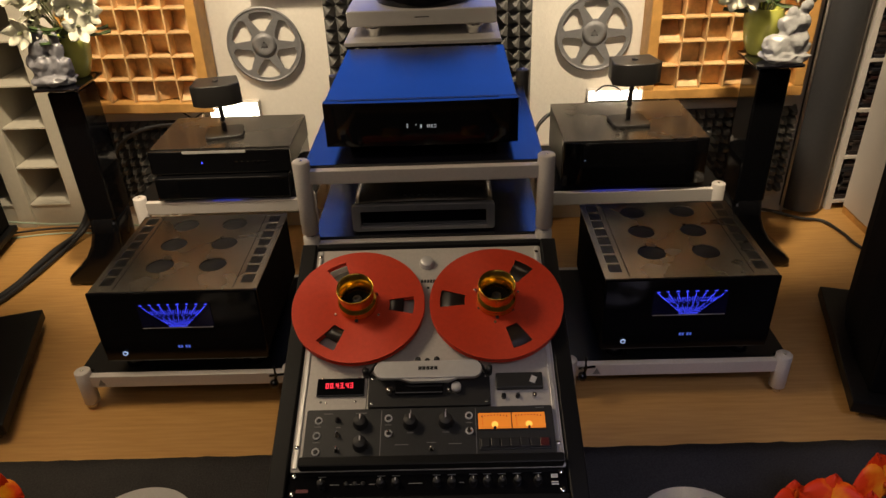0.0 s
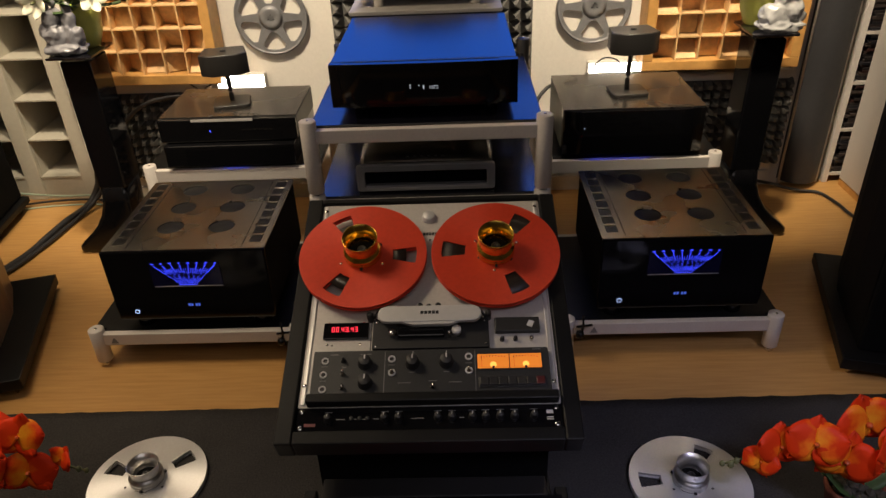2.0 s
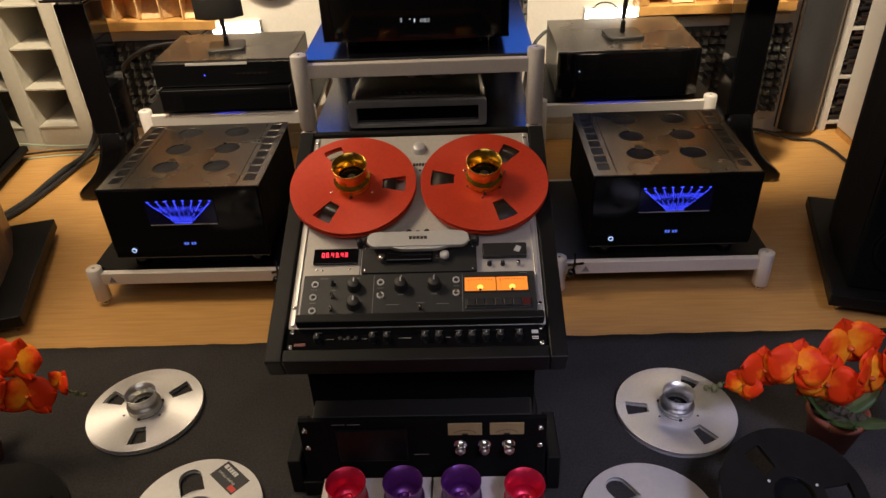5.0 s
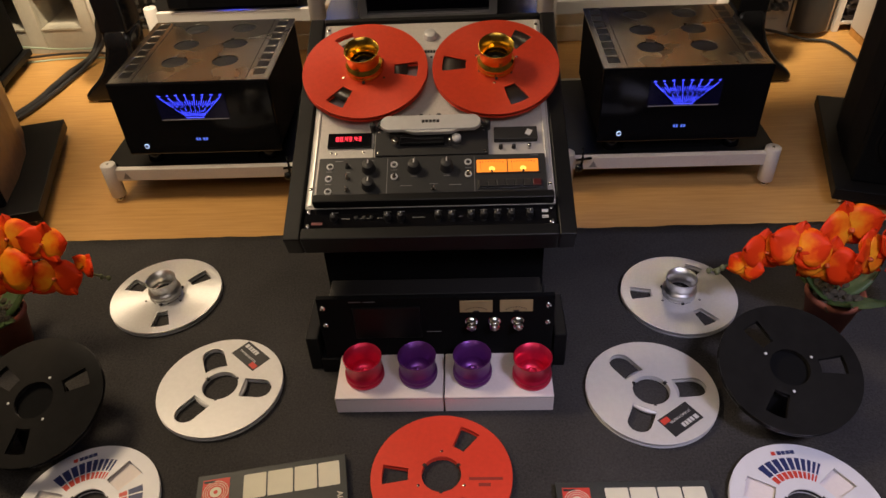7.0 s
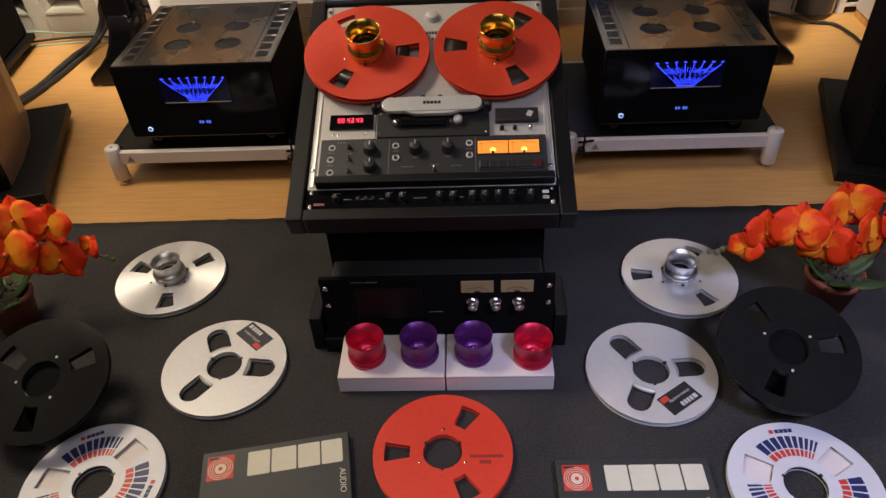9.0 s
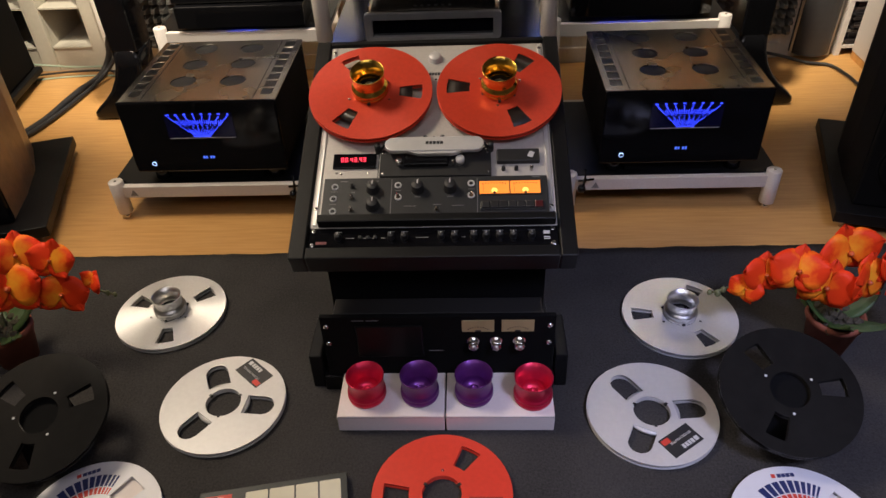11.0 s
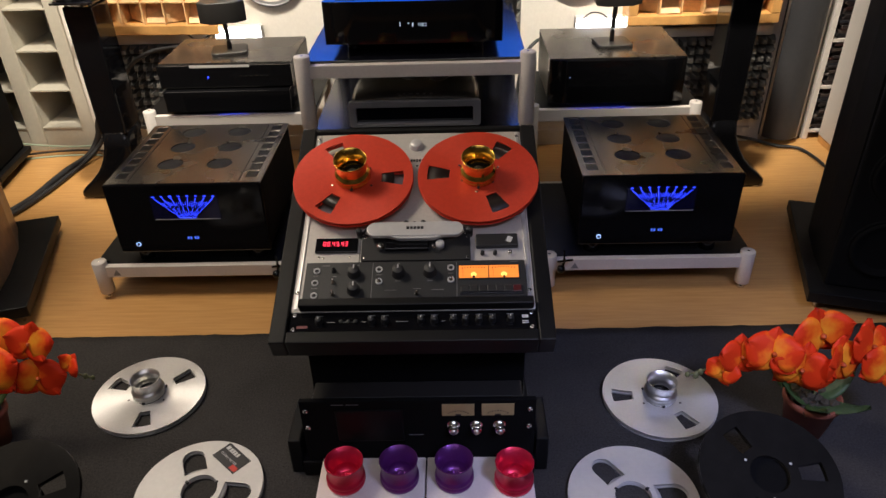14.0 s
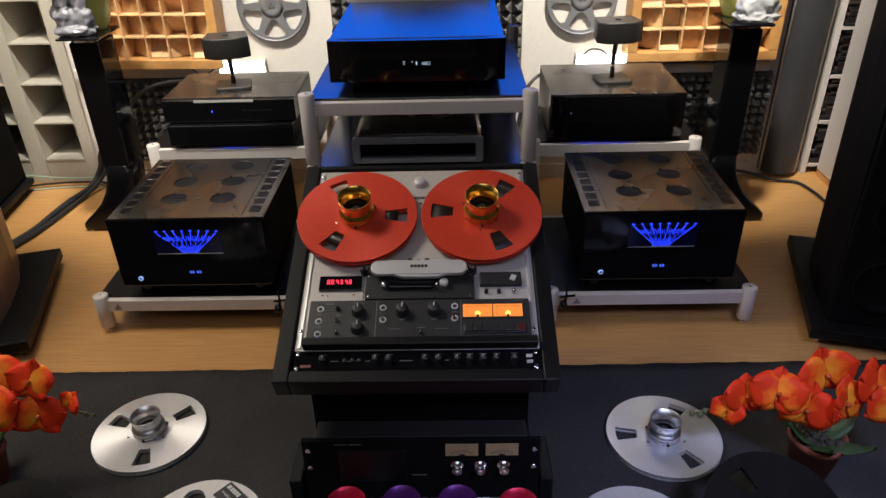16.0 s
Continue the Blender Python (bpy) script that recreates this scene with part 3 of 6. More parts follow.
def deck_cabinet():
    s = thing("tape_deck_cabinet", pose(0, 0, 0), "matte black wooden cabinet with a sloping frame for the tape machine", "cabinet")

    def under(u0, v0, h0, u1, v1, h1, bevel=0.003):
        b = bx(u0, v0, h0, u1, v1, h1, bevel=bevel)
        bmesh.ops.transform(b, matrix=DECK, verts=b.verts)
        return b
    part("side_rail", under(-0.276, -0.042, -0.045, -0.2435, 0.541, 0.008), MATTE, s)
    part("side_rail", under(0.2435, -0.042, -0.045, 0.276, 0.541, 0.008), MATTE, s)
    part("bottom_rail", under(-0.2433, -0.042, -0.045, 0.2433, -0.0165, 0.008), MATTE, s)
    part("top_rail", under(-0.2433, 0.529, -0.045, 0.2433, 0.541, 0.008), MATTE, s)
    part("tray", under(-0.2433, -0.016, -0.042, 0.2433, 0.5285, -0.03), MATTE, s)
    # carcass below
    b = B()
    prof = [(0.95, 0.0), (1.33, 0.0), (1.33, 0.495), (0.95, 0.352)]
    for x in (-0.245, 0.205):
        b.faces.new([b.verts.new((x, y, z)) for y, z in prof])
    b.verts.ensure_lookup_table()
    for i in range(4):
        j = (i + 1) % 4
        b.faces.new((b.verts[i], b.verts[j], b.verts[4 + j], b.verts[4 + i]))
    part("carcass", b, VELVET, s)
    part("side_panel", bx(-0.3, 0.872, 0.0, -0.272, 1.0, 0.1, bevel=0.004), MATTE, s)
    part("side_panel", bx(0.228, 0.872, 0.0, 0.256, 1.0, 0.1, bevel=0.004), MATTE, s)
    part("plinth", bx(-0.2718, 0.93, 0.0, 0.2278, 1.18, 0.05, bevel=0.003), MATTE, s)
    return s


deck_cabinet()


def knob(parent, u, v, r, h, z=0.012, pointer=True, material=KNOB, name="knob", label=""):
    k = part(name, lathe(B(), [(0, z), (r * 1.12, z), (r * 1.12, z + 0.002), (r, z + 0.003), (r * 0.93, z + h - 0.001), (r * 0.85, z + h), (0, z + h)], 20, Matrix.Translation((u, v, 0))), material, parent, label)
    if pointer:
        part("pointer", bx(u - r * 0.09, v + r * 0.1, z + h, u + r * 0.09, v + r * 0.8, z + h + 0.0006), INK, k)
    return k


def jack(parent, u, v, z=0.012, r=0.0072):
    j = part("jack_socket", lathe(B(), [(r * 0.62, z + 0.0008), (r * 0.66, z + 0.0025), (r * 0.95, z + 0.0025), (r, z)], 20, Matrix.Translation((u, v, 0))), INK, parent, "pale-ringed socket")
    part("socket_hole", disc_solid(B(), r * 0.6, z, z + 0.001, 16, Matrix.Translation((u, v, 0))), KNOB, j)


SEG = {"0": "abcdef", "4": "bcfg", "3": "abcdg", "5": "acdfg", "7": "abc", "2": "abdeg"}


def digit(b, ch, x, y, w, h, z):
    t = w * 0.2
    bars = {"a": (x, y + h - t, x + w, y + h), "g": (x, y + h / 2 - t / 2, x + w, y + h / 2 + t / 2), "d": (x, y, x + w, y + t),
            "f": (x, y + h / 2, x + t, y + h), "b": (x + w - t, y + h / 2, x + w, y + h), "e": (x, y, x + t, y + h / 2), "c": (x + w - t, y, x + w, y + h / 2)}
    for k in SEG[ch]:
        x0, y0, x1, y1 = bars[k]
        box(b, x0, y0, z, x1, y1, z + 0.0006)


def tape_deck():
    s = thing("tape_recorder", DECK, "silver-grey reel-to-reel tape recorder with black control panel and amber meters", "tape recorder")
    part("front_panel", plate([rounded(-0.241, 0.032, 0.241, 0.526, 0.004)], -0.03, 0.0, 0.001), PANEL, s)
    for x in (-0.233, 0.233):
        part("edge_trim", bx(x - 0.004, 0.036, 0.0, x + 0.004, 0.522, 0.0035, bevel=0.001), ALU, s)
        for v in (0.075, 0.508):
            part("screw", disc_solid(B(), 0.004, 0.0035, 0.005, 12, Matrix.Translation((x, v, 0))), CHROME, s)
    # top speed knob and mark
    knob(s, -0.003, 0.484, 0.0145, 0.012, 0.0, False, REELWHITE, "speed_knob", "pale metal knob")
    b = B()
    for k in range(5):
        box(b, -0.0155 + k * 0.0064, 0.434, 0.0, -0.0105 + k * 0.0064, 0.442, 0.0006)
    part("maker_mark", b, KNOB, s, "dark bars of a maker's mark")
    part("screw", disc_solid(B(), 0.003, 0.0, 0.001, 12, Matrix.Translation((0.0, 0.421, 0))), KNOB, s)
    for u in (-0.139, 0.138):
        part("turntable_spindle", lathe(B(), [(0.05, 0.0), (0.05, 0.015), (0.012, 0.0165), (0, 0.0165)], 40, Matrix.Translation((u, 0.3635, 0))), KNOB, s)
    # counter
    c = part("tape_counter", bx(-0.2086, 0.1745, 0.0, -0.119, 0.2105, 0.006, bevel=0.001), GLOSS, s, "black counter window")
    b = B()
    x = -0.192
    for i, ch in enumerate("004343"):
        digit(b, ch, x, 0.1895, 0.0052, 0.0105, 0.0062)
        x += 0.0083
        if i in (1, 3):
            box(b, x - 0.0008, 0.1895, 0.0062, x + 0.0004, 0.1907, 0.0068)
            x += 0.0022
    part("digits", b, LEDRED, c, "glowing red digits")
    for u, v in ((-0.2, 0.213), (-0.13, 0.213), (-0.2, 0.164), (-0.19, 0.162), (-0.135, 0.164)):
        part("screw", disc_solid(B(), 0.0025, 0.0, 0.0012, 10, Matrix.Translation((u, v, 0))), CHROME, s)
    part("panel_seam", bx(-0.115, 0.146, 0.0002, -0.1135, 0.235, 0.0008), KNOB, s)
    # transport block and head cover
    t = part("transport_block", plate([rounded(-0.109, 0.147, 0.116, 0.212, 0.003)], 0.0002, 0.012, 0.001), KNOB, s, "black tape transport block")
    for u in (-0.103, 0.11):
        for v in (0.153, 0.205):
            part("screw", disc_solid(B(), 0.0025, 0.012, 0.013, 10, Matrix.Translation((u, v, 0))), CHROME, t)
    part("head_block", bx(-0.06, 0.168, 0.012, 0.03, 0.188, 0.022, bevel=0.002), GLOSS, t)
    part("guide_roller", lathe(B(), [(0, 0.012), (0.007, 0.012), (0.007, 0.025), (0, 0.025)], 20, Matrix.Translation((-0.07, 0.176, 0))), CHROME, t)
    part("pinch_roller", lathe(B(), [(0, 0.012), (0.009, 0.012), (0.009, 0.024), (0.003, 0.025), (0, 0.025)], 24, Matrix.Translation((0.054, 0.18, 0))), INK, t, "white-capped pinch roller")
    part("capstan", lathe(B(), [(0, 0.012), (0.003, 0.012), (0.003, 0.03), (0, 0.03)], 12, Matrix.Translation((0.04, 0.17, 0))), CHROME, t)
    cover = part("head_cover", plate([rounded(-0.097, 0.194, 0.101, 0.226, 0.0158, 10)], 0.026, 0.036, 0.002), REELWHITE, s, "pale rounded head cover")
    pts = [(-0.064, 0.198), (0.068, 0.198), (0.04, 0.187), (-0.03, 0.187)]
    part("cover_skirt", plate([pts], 0.024, 0.0335, 0.001), REELWHITE, cover)
    b = B()
    for k in range(5):
        box(b, -0.0155 + k * 0.0074, 0.208, 0.036, -0.0095 + k * 0.0074, 0.215, 0.0365)
    part("maker_mark", b, KNOB, cover, "dark bars of a maker's mark")
    for u in (-0.018, 0.0, 0.018):
        part("tape_pin", lathe(B(), [(0, 0.0), (0.0055, 0.0), (0.0055, 0.018), (0.004, 0.02), (0, 0.02)], 16, Matrix.Translation((u, 0.241 if u else 0.238, 0))), KNOB, s)
    for sx in (-1, 1):
        arm = part("tension_arm", tube(B(), [(sx * 0.112, 0.212, 0.012), (sx * 0.104, 0.226, 0.014), (sx * 0.096, 0.232, 0.02)], 0.0028), KNOB, s)
        part("arm_roller", lathe(B(), [(0, 0.002), (0.006, 0.002), (0.006, 0.024), (0, 0.024)], 16, Matrix.Translation((sx * 0.117, 0.217, 0))), KNOB, arm)
    # tape pack running between the reels and heads
    tape = B()
    for sx in (-1, 1):
        pth = [(sx * 0.118, 0.31, 0.012), (sx * 0.117, 0.222, 0.013), (sx * 0.1, 0.206, 0.016), (sx * 0.06, 0.193, 0.018)]
        for p, q in zip(pth, pth[1:]):
            box_pts = [Vector(p), Vector(q)]
            vs = [tape.verts.new(box_pts[0]), tape.verts.new(box_pts[1]), tape.verts.new(box_pts[1] + Vector((0, 0, 0.006))), tape.verts.new(box_pts[0] + Vector((0, 0, 0.006)))]
            tape.faces.new(vs)
    tagged(part("tape", tape, KNOB, s), kind="stuff")
    # key block
    kb = part("key_block", bx(0.129, 0.18, 0.0, 0.216, 0.212, 0.012, bevel=0.002), KNOB, s, "black transport key block")
    part("sticker", bx(-0.0055, -0.007, 0.012, 0.0055, 0.007, 0.0126), INK, kb, m=pose(0.1985, 0.196, 0, 0, 0, -25))
    for u in (0.142, 0.168, 0.199):
        part("adjust_screw", lathe(B(), [(0, 0.0), (0.0045, 0.0), (0.004, 0.009), (0, 0.01)], 14, Matrix.Translation((u, 0.167, 0))), KNOB if u < 0.19 else CHROME, s)
    # control panel
    cp = part("control_panel", plate([rounded(-0.219, 0.05, 0.226, 0.142, 0.002)], 0.0002, 0.012, 0.001), mat("charcoal_panel", (0.03, 0.031, 0.032), 0.4, vary=0.15, scale=200), s, "charcoal control panel")
    for u in (-0.083, 0.088):
        part("panel_groove", bx(u - 0.0006, 0.053, 0.012, u + 0.0006, 0.139, 0.0124), GREYINK, cp)
    for u, v in ((-0.197, 0.121), (-0.197, 0.062), (-0.07, 0.123), (0.076, 0.125), (-0.198, 0.092), (-0.069, 0.094), (0.076, 0.096)):
        jack(cp, u, v)
    for u, v in ((-0.162, 0.121), (-0.161, 0.093), (-0.16, 0.064), (0.008, 0.063), (-0.069, 0.094), (0.076, 0.096)):
        sw = part("toggle_switch", lathe(B(), [(0, 0.0122), (0.0055, 0.0122), (0.0045, 0.015), (0.0022, 0.016), (0.0028, 0.024), (0, 0.0245)], 14, Matrix.Translation((u, v, 0))), CHROME if v < 0.1 else KNOB, cp)
    for u, v in ((-0.12, 0.114), (-0.118, 0.073)):
        knob(cp, u, v, 0.0125, 0.018)
    for u, v in ((-0.03, 0.112), (0.034, 0.113)):
        knob(cp, u, v, 0.0125, 0.02)
        part("level_mark", bx(u - 0.0006, v + 0.016, 0.012, u + 0.0006, v + 0.027, 0.0124), INK, cp)
    b = B()
    for u, v, w in ((-0.18, 0.134, 0.008), (-0.12, 0.134, 0.01), (-0.198, 0.109, 0.006), (-0.198, 0.079, 0.006), (-0.16, 0.107, 0.004), (-0.03, 0.094, 0.006), (0.034, 0.094, 0.006), (-0.045, 0.072, 0.012),
                    (0.008, 0.075, 0.008), (0.05, 0.072, 0.012), (0.12, 0.096, 0.012), (0.165, 0.096, 0.008), (0.205, 0.138, 0.008), (-0.07, 0.11, 0.006), (0.076, 0.111, 0.006)):
        box(b, u - w, v, 0.012, u + w, v + 0.0012, 0.0123)
    tagged(part("panel_print", b, GREYINK, cp, "small bars of unreadable print"), kind="stuff")
    vm = part("meter_bezel", bx(0.09, 0.0955, 0.012, 0.215, 0.1315, 0.0135), KNOB, cp, "black bezel round two amber meters")
    for x0, x1 in ((0.0925, 0.1515), (0.1535, 0.2125)):
        f = part("meter_face", bx(x0, 0.0985, 0.0135, x1, 0.1285, 0.0141), AMBER, vm, "glowing amber face")
        xm = (x0 + x1) / 2
        part("meter_lamp", plate([circle(0.006, 24, xm, 0.106)], 0.0141, 0.0144), AMBERHOT, f)
        part("needle_boss", plate([circle(0.0028, 16, xm, 0.1005)], 0.0145, 0.0152), KNOB, f)
        part("needle", bx(xm - 0.022, 0.1015, 0.0142, xm - 0.0215, 0.125, 0.0146), KNOB, f)
        b = B()
        for k in range(9):
            box(b, x0 + 0.006 + k * 0.0056, 0.1225 - 0.0004 * (k - 4) ** 2 * 0.3, 0.0142, x0 + 0.0075 + k * 0.0056, 0.1255 - 0.0004 * (k - 4) ** 2 * 0.3, 0.0145)
        part("scale_ticks", b, KNOB, f)
    ks = part("key_strip", bx(0.0935, 0.06, 0.012, 0.218, 0.081, 0.015, bevel=0.001), KNOB, cp)
    for k in range(7):
        part("record_key" if k == 6 else "key", bx(0.096 + k * 0.0173, 0.063, 0.015, 0.1115 + k * 0.0173, 0.078, 0.0185, bevel=0.001), mat("dark_red_key", (0.08, 0.01, 0.01), 0.4) if k == 6 else KNOB, ks)
    # folded-down front flap
    part("front_flap", bx(-0.224, 0.0309, 0.0005, 0.238, 0.049, 0.024, bevel=0.003), MATTE, s, "black folded front flap")
    return s


tape_deck()


def mic_processor():
    s = thing("channel_strip", DECK, "slim black rack-mount microphone processor with a row of small knobs", "audio processor")
    part("front_panel", bx(-0.2412, -0.0155, -0.012, 0.2412, 0.0305, 0.0, bevel=0.001), GLOSS, s)
    part("chassis", bx(-0.215, -0.013, -0.0295, 0.215, 0.028, -0.0122), SATIN, s)
    for u in (-0.2325, 0.2325):
        for v in (-0.0085, 0.0235):
            sc = part("rack_screw", disc_solid(B(), 0.0048, 0.0, 0.002, 16, Matrix.Translation((u, v, 0))), CHROME, s)
            part("screw_slot", bx(u - 0.003, v - 0.0005, 0.002, u + 0.003, v + 0.0005, 0.0023), KNOB, sc)
    for u in (-0.183, -0.08, -0.054, 0.017, 0.043, 0.08, 0.104, 0.13, 0.156, 0.191):
        knob(s, u, 0.008, 0.0068, 0.013, 0.0)
    for u in (-0.14, -0.125, -0.111):
        part("push_button", disc_solid(B(), 0.0042, 0.0, 0.004, 16, Matrix.Translation((u, 0.008, 0))), KNOB, s)
    b = B()
    for u, w in ((-0.16, 0.008), (-0.02, 0.012), (-0.095, 0.005), (0.06, 0.004), (-0.125, 0.012)):
        box(b, u - w, 0.0065, 0.0, u + w, 0.0078, 0.0004)
    for k in range(10):
        u = (-0.183, -0.08, -0.054, 0.017, 0.043, 0.08, 0.104, 0.13, 0.156, 0.191)[k]
        box(b, u - 0.007, 0.0205, 0.0, u + 0.007, 0.0217, 0.0004)
    tagged(part("panel_print", b, GREYINK, s, "small bars of unreadable print"), kind="stuff")
    b = B()
    box(b, 0.214, 0.012, 0.0, 0.226, 0.019, 0.0005)
    box(b, 0.214, 0.004, 0.0, 0.226, 0.006, 0.0005)
    box(b, 0.214, 0.0, 0.0, 0.226, 0.002, 0.0005)
    part("model_mark", b, INK, s, "pale bars of a model mark")
    part("corner_mark", bx(-0.226, -0.006, 0.0, -0.205, 0.0, 0.0004), mat("dull_red_print", (0.15, 0.02, 0.03), 0.5), s)
    return s


mic_processor()


def cassette_deck():
    """Black rack recorder low under the tape machine, with two small meters."""
    s = thing("cassette_recorder", pose(-0.018, 0.868, 0.0455), "black rack-mount cassette recorder with two small cream meters", "cassette recorder")
    part("body", bx(-0.215, 0.012, 0.0, 0.215, 0.06, 0.17, bevel=0.003), SATIN, s)
    part("front_panel", bx(-0.2412, 0.0, 0.0, 0.2412, 0.0118, 0.172, bevel=0.002), VELVET, s)
    for u in (-0.229, 0.229):
        for v in (0.1, 0.148):
            part("rack_screw", lathe(B(), [(0, -0.004), (0.005, -0.004), (0.0055, 0)], 16, pose(u, 0, v, -90)), CHROME, s)
    for u0 in (0.05, 0.131):
        f = part("meter", bx(u0, -0.002, 0.131, u0 + 0.066, -0.0002, 0.163, bevel=0.0005), METERCREAM, s, "small cream meter face")
        b = B()
        for k in range(9):
            a = radians(40 + 12.5 * k)
            x, z = u0 + 0.033 + 0.026 * math.cos(a), 0.127 + 0.018 * math.sin(a)
            box(b, x - 0.0012, -0.0028, z - 0.001, x + 0.0012, -0.0021, z + 0.001)
        box(b, u0 + 0.027, -0.0028, 0.132, u0 + 0.039, -0.0021, 0.136)
        part("meter_print", b, KNOB, f)
    for u in (0.073, 0.12, 0.168):
        k = part("level_knob", lathe(B(), [(0, -0.018), (0.0095, -0.018), (0.011, -0.015), (0.011, -0.0002), (0.013, 0)], 24, pose(u, 0, 0.102, -90)), CHROME, s, "chrome level knob")
        part("knob_cap", lathe(B(), [(0, -0.023), (0.005, -0.023), (0.006, -0.018)], 16, pose(u, 0, 0.102, -90)), ALUHUB, k)
    part("cassette_door", bx(-0.17, -0.004, 0.06, -0.03, -0.0002, 0.15, bevel=0.003), MATTE, s, "dark cassette door")
    b = B()
    box(b, -0.175, -0.0008, 0.1625, -0.15, -0.0001, 0.1638)
    box(b, -0.145, -0.0008, 0.1625, -0.12, -0.0001, 0.1638)
    box(b, -0.02, -0.0008, 0.075, 0.01, -0.0001, 0.0762)
    tagged(part("panel_print", b, GREYINK, s, "small bars of unreadable print"), kind="stuff")
    return s


cassette_deck()
part_stand = thing("recorder_shelf", pose(-0.018, 0.868, 0), "low black wooden block under the cassette recorder", "shelf")
part("block", bx(-0.253, -0.005, 0.0, 0.2455, 0.06, 0.045, bevel=0.003), MATTE, part_stand)

for u, a, wound in ((-0.139, 118, 0.091), (0.138, 55, 0.118)):
    base = DECK @ Matrix.Translation((u, 0.3635, 0.017))
    deck_reel = reel("tape_reel", base @ pose(0, 0, 0, 0, 0, a), RED, "matte red metal tape reel mounted on the tape recorder", SMALLWIN, "red reels on the recorder", screws=CHROME, hub=KNOB)
    part("tape_pack", lathe(B(), [(0.057, 0.0032), (wound, 0.0032), (wound, 0.0093), (0.057, 0.0093), (0.057, 0.0032)], 64), TAPE, deck_reel, "dark brown wound tape")
    nab_hub(base @ pose(0, 0, 0.0127), GOLD, "polished gold hub adapter locking a red reel", "gold hub adapters", r=0.0365, h=0.056)


# ---- reels, cartons and hubs on the rug ----
RUGZ = 0.0055


def spin(windows, degrees):
    return [turned(w, degrees) for w in windows]


def flat_bars(rects, z0, z1):
    b = B()
    for x0, y0, x1, y1 in rects:
        box(b, x0, y0, z0, x1, y1, z1)
    return b


for (x, y, a), lab in (((-0.699, 1.108, 40), "polished aluminium tape reel with turned hub on the rug"), ((0.547, 1.078, 58), "polished aluminium tape reel with turned hub on the rug")):
    reel("tape_reel", pose(x, y, RUGZ, 0, 0, 0), ALU, lab, spin(SMALLWIN, a), "aluminium reels on the rug", screws=KNOB)
    nab_hub(pose(x, y, RUGZ + 0.0127), ALUHUB, "turned aluminium hub adapter in a reel on the rug", "aluminium hub adapters", r=0.036, h=0.05)


def labelled_reel(x, y, win, lx, ly, la):
    s = reel("tape_reel", pose(x, y, RUGZ), REELWHITE, "satin silver tape reel with black paper label on the rug", spin(TONGUES, win), "labelled reels on the rug")
    lb = part("label", bx(-0.04, -0.024, 0.0126, 0.04, 0.024, 0.013), LABEL, s, "black paper label", pose(lx, ly, 0, 0, 0, la))
    part("print", flat_bars([(-0.034, 0.008, -0.025, 0.018), (-0.022, 0.008, -0.016, 0.018), (-0.014, 0.008, -0.008, 0.018), (-0.006, 0.008, 0.0, 0.018), (0.002, 0.008, 0.008, 0.018)], 0.013, 0.0133), INK, lb, "pale bars of a maker's print")
    part("lettering", lettering("STUDIO MASTER", 0.0075), INK, lb, "small white capitals", pose(-0.004, -0.005, 0.0132))
    part("badge", flat_bars([(0.018, -0.02, 0.037, -0.008)], 0.013, 0.0133), PRINTRED, lb, "red badge")


labelled_reel(-0.488, 0.817, 114, 0.048, 0.083, -42)
labelled_reel(0.424, 0.79, 124, 0.042, -0.074, 215)


def printed_reel(x, y, win):
    """White reel with fans of navy and red bars between its windows."""
    wins = [turned([(0.056, -0.02), (0.108, -0.023), (0.108, 0.023), (0.056, 0.02)], win + k * 120) for k in range(3)]
    s = reel("tape_reel", pose(x, y, RUGZ), mat("white_reel_plastic", (0.72, 0.71, 0.73), 0.35, vary=0.05), "white tape reel printed with navy and red bars", wins, "printed reels on the rug", hub=KNOB)
    part("window_floor", plate([circle(0.108, 64), circle(0.057, 48)], 0.0029, 0.0045), PAPERWHITE, s)
    for k in range(3):
        mid = win + 60 + k * 120
        a = mid - 36
        navy, red = B(), B()
        for i in range(10):
            wide = 2.4 + 0.62 * i
            for b, r0, r1 in ((navy, 0.077, 0.103), (red, 0.06, 0.0745)):
                pts = [(r * math.cos(radians(t)), r * math.sin(radians(t))) for r, t in ((r0, a), (r1, a), (r1, a + wide * 0.5), (r1, a + wide), (r0, a + wide), (r0, a + wide * 0.5))]
                lo = [b.verts.new((px, py, 0.0126)) for px, py in pts]
                hi = [b.verts.new((px, py, 0.0129)) for px, py in pts]
                b.faces.new(hi)
                for q in range(6):
                    b.faces.new((lo[q], lo[(q + 1) % 6], hi[(q + 1) % 6], hi[q]))
            a += wide + 2.0
        tagged(part("navy_print", navy, PRINTBLUE, s, "fan of navy printed bars"), kind="stuff")
        tagged(part("red_print", red, PRINTRED, s, "fan of red printed bars"), kind="stuff")
        part("maker_mark", flat_bars([(-0.02, 0.11, -0.012, 0.118)], 0.0126, 0.0129), PRINTRED, s, "small red square mark", pose(0, 0, 0, 0, 0, mid - 90))
        part("maker_print", flat_bars([(-0.009 + 0.0085 * j, 0.11, -0.0015 + 0.0085 * j, 0.118) for j in range(4)], 0.0126, 0.0129), PRINTBLUE, s, "dark bars of a maker's mark", pose(0, 0, 0, 0, 0, mid - 90))
    return s


printed_reel(-0.667, 0.533, 53)
printed_reel(0.645, 0.522, 35)

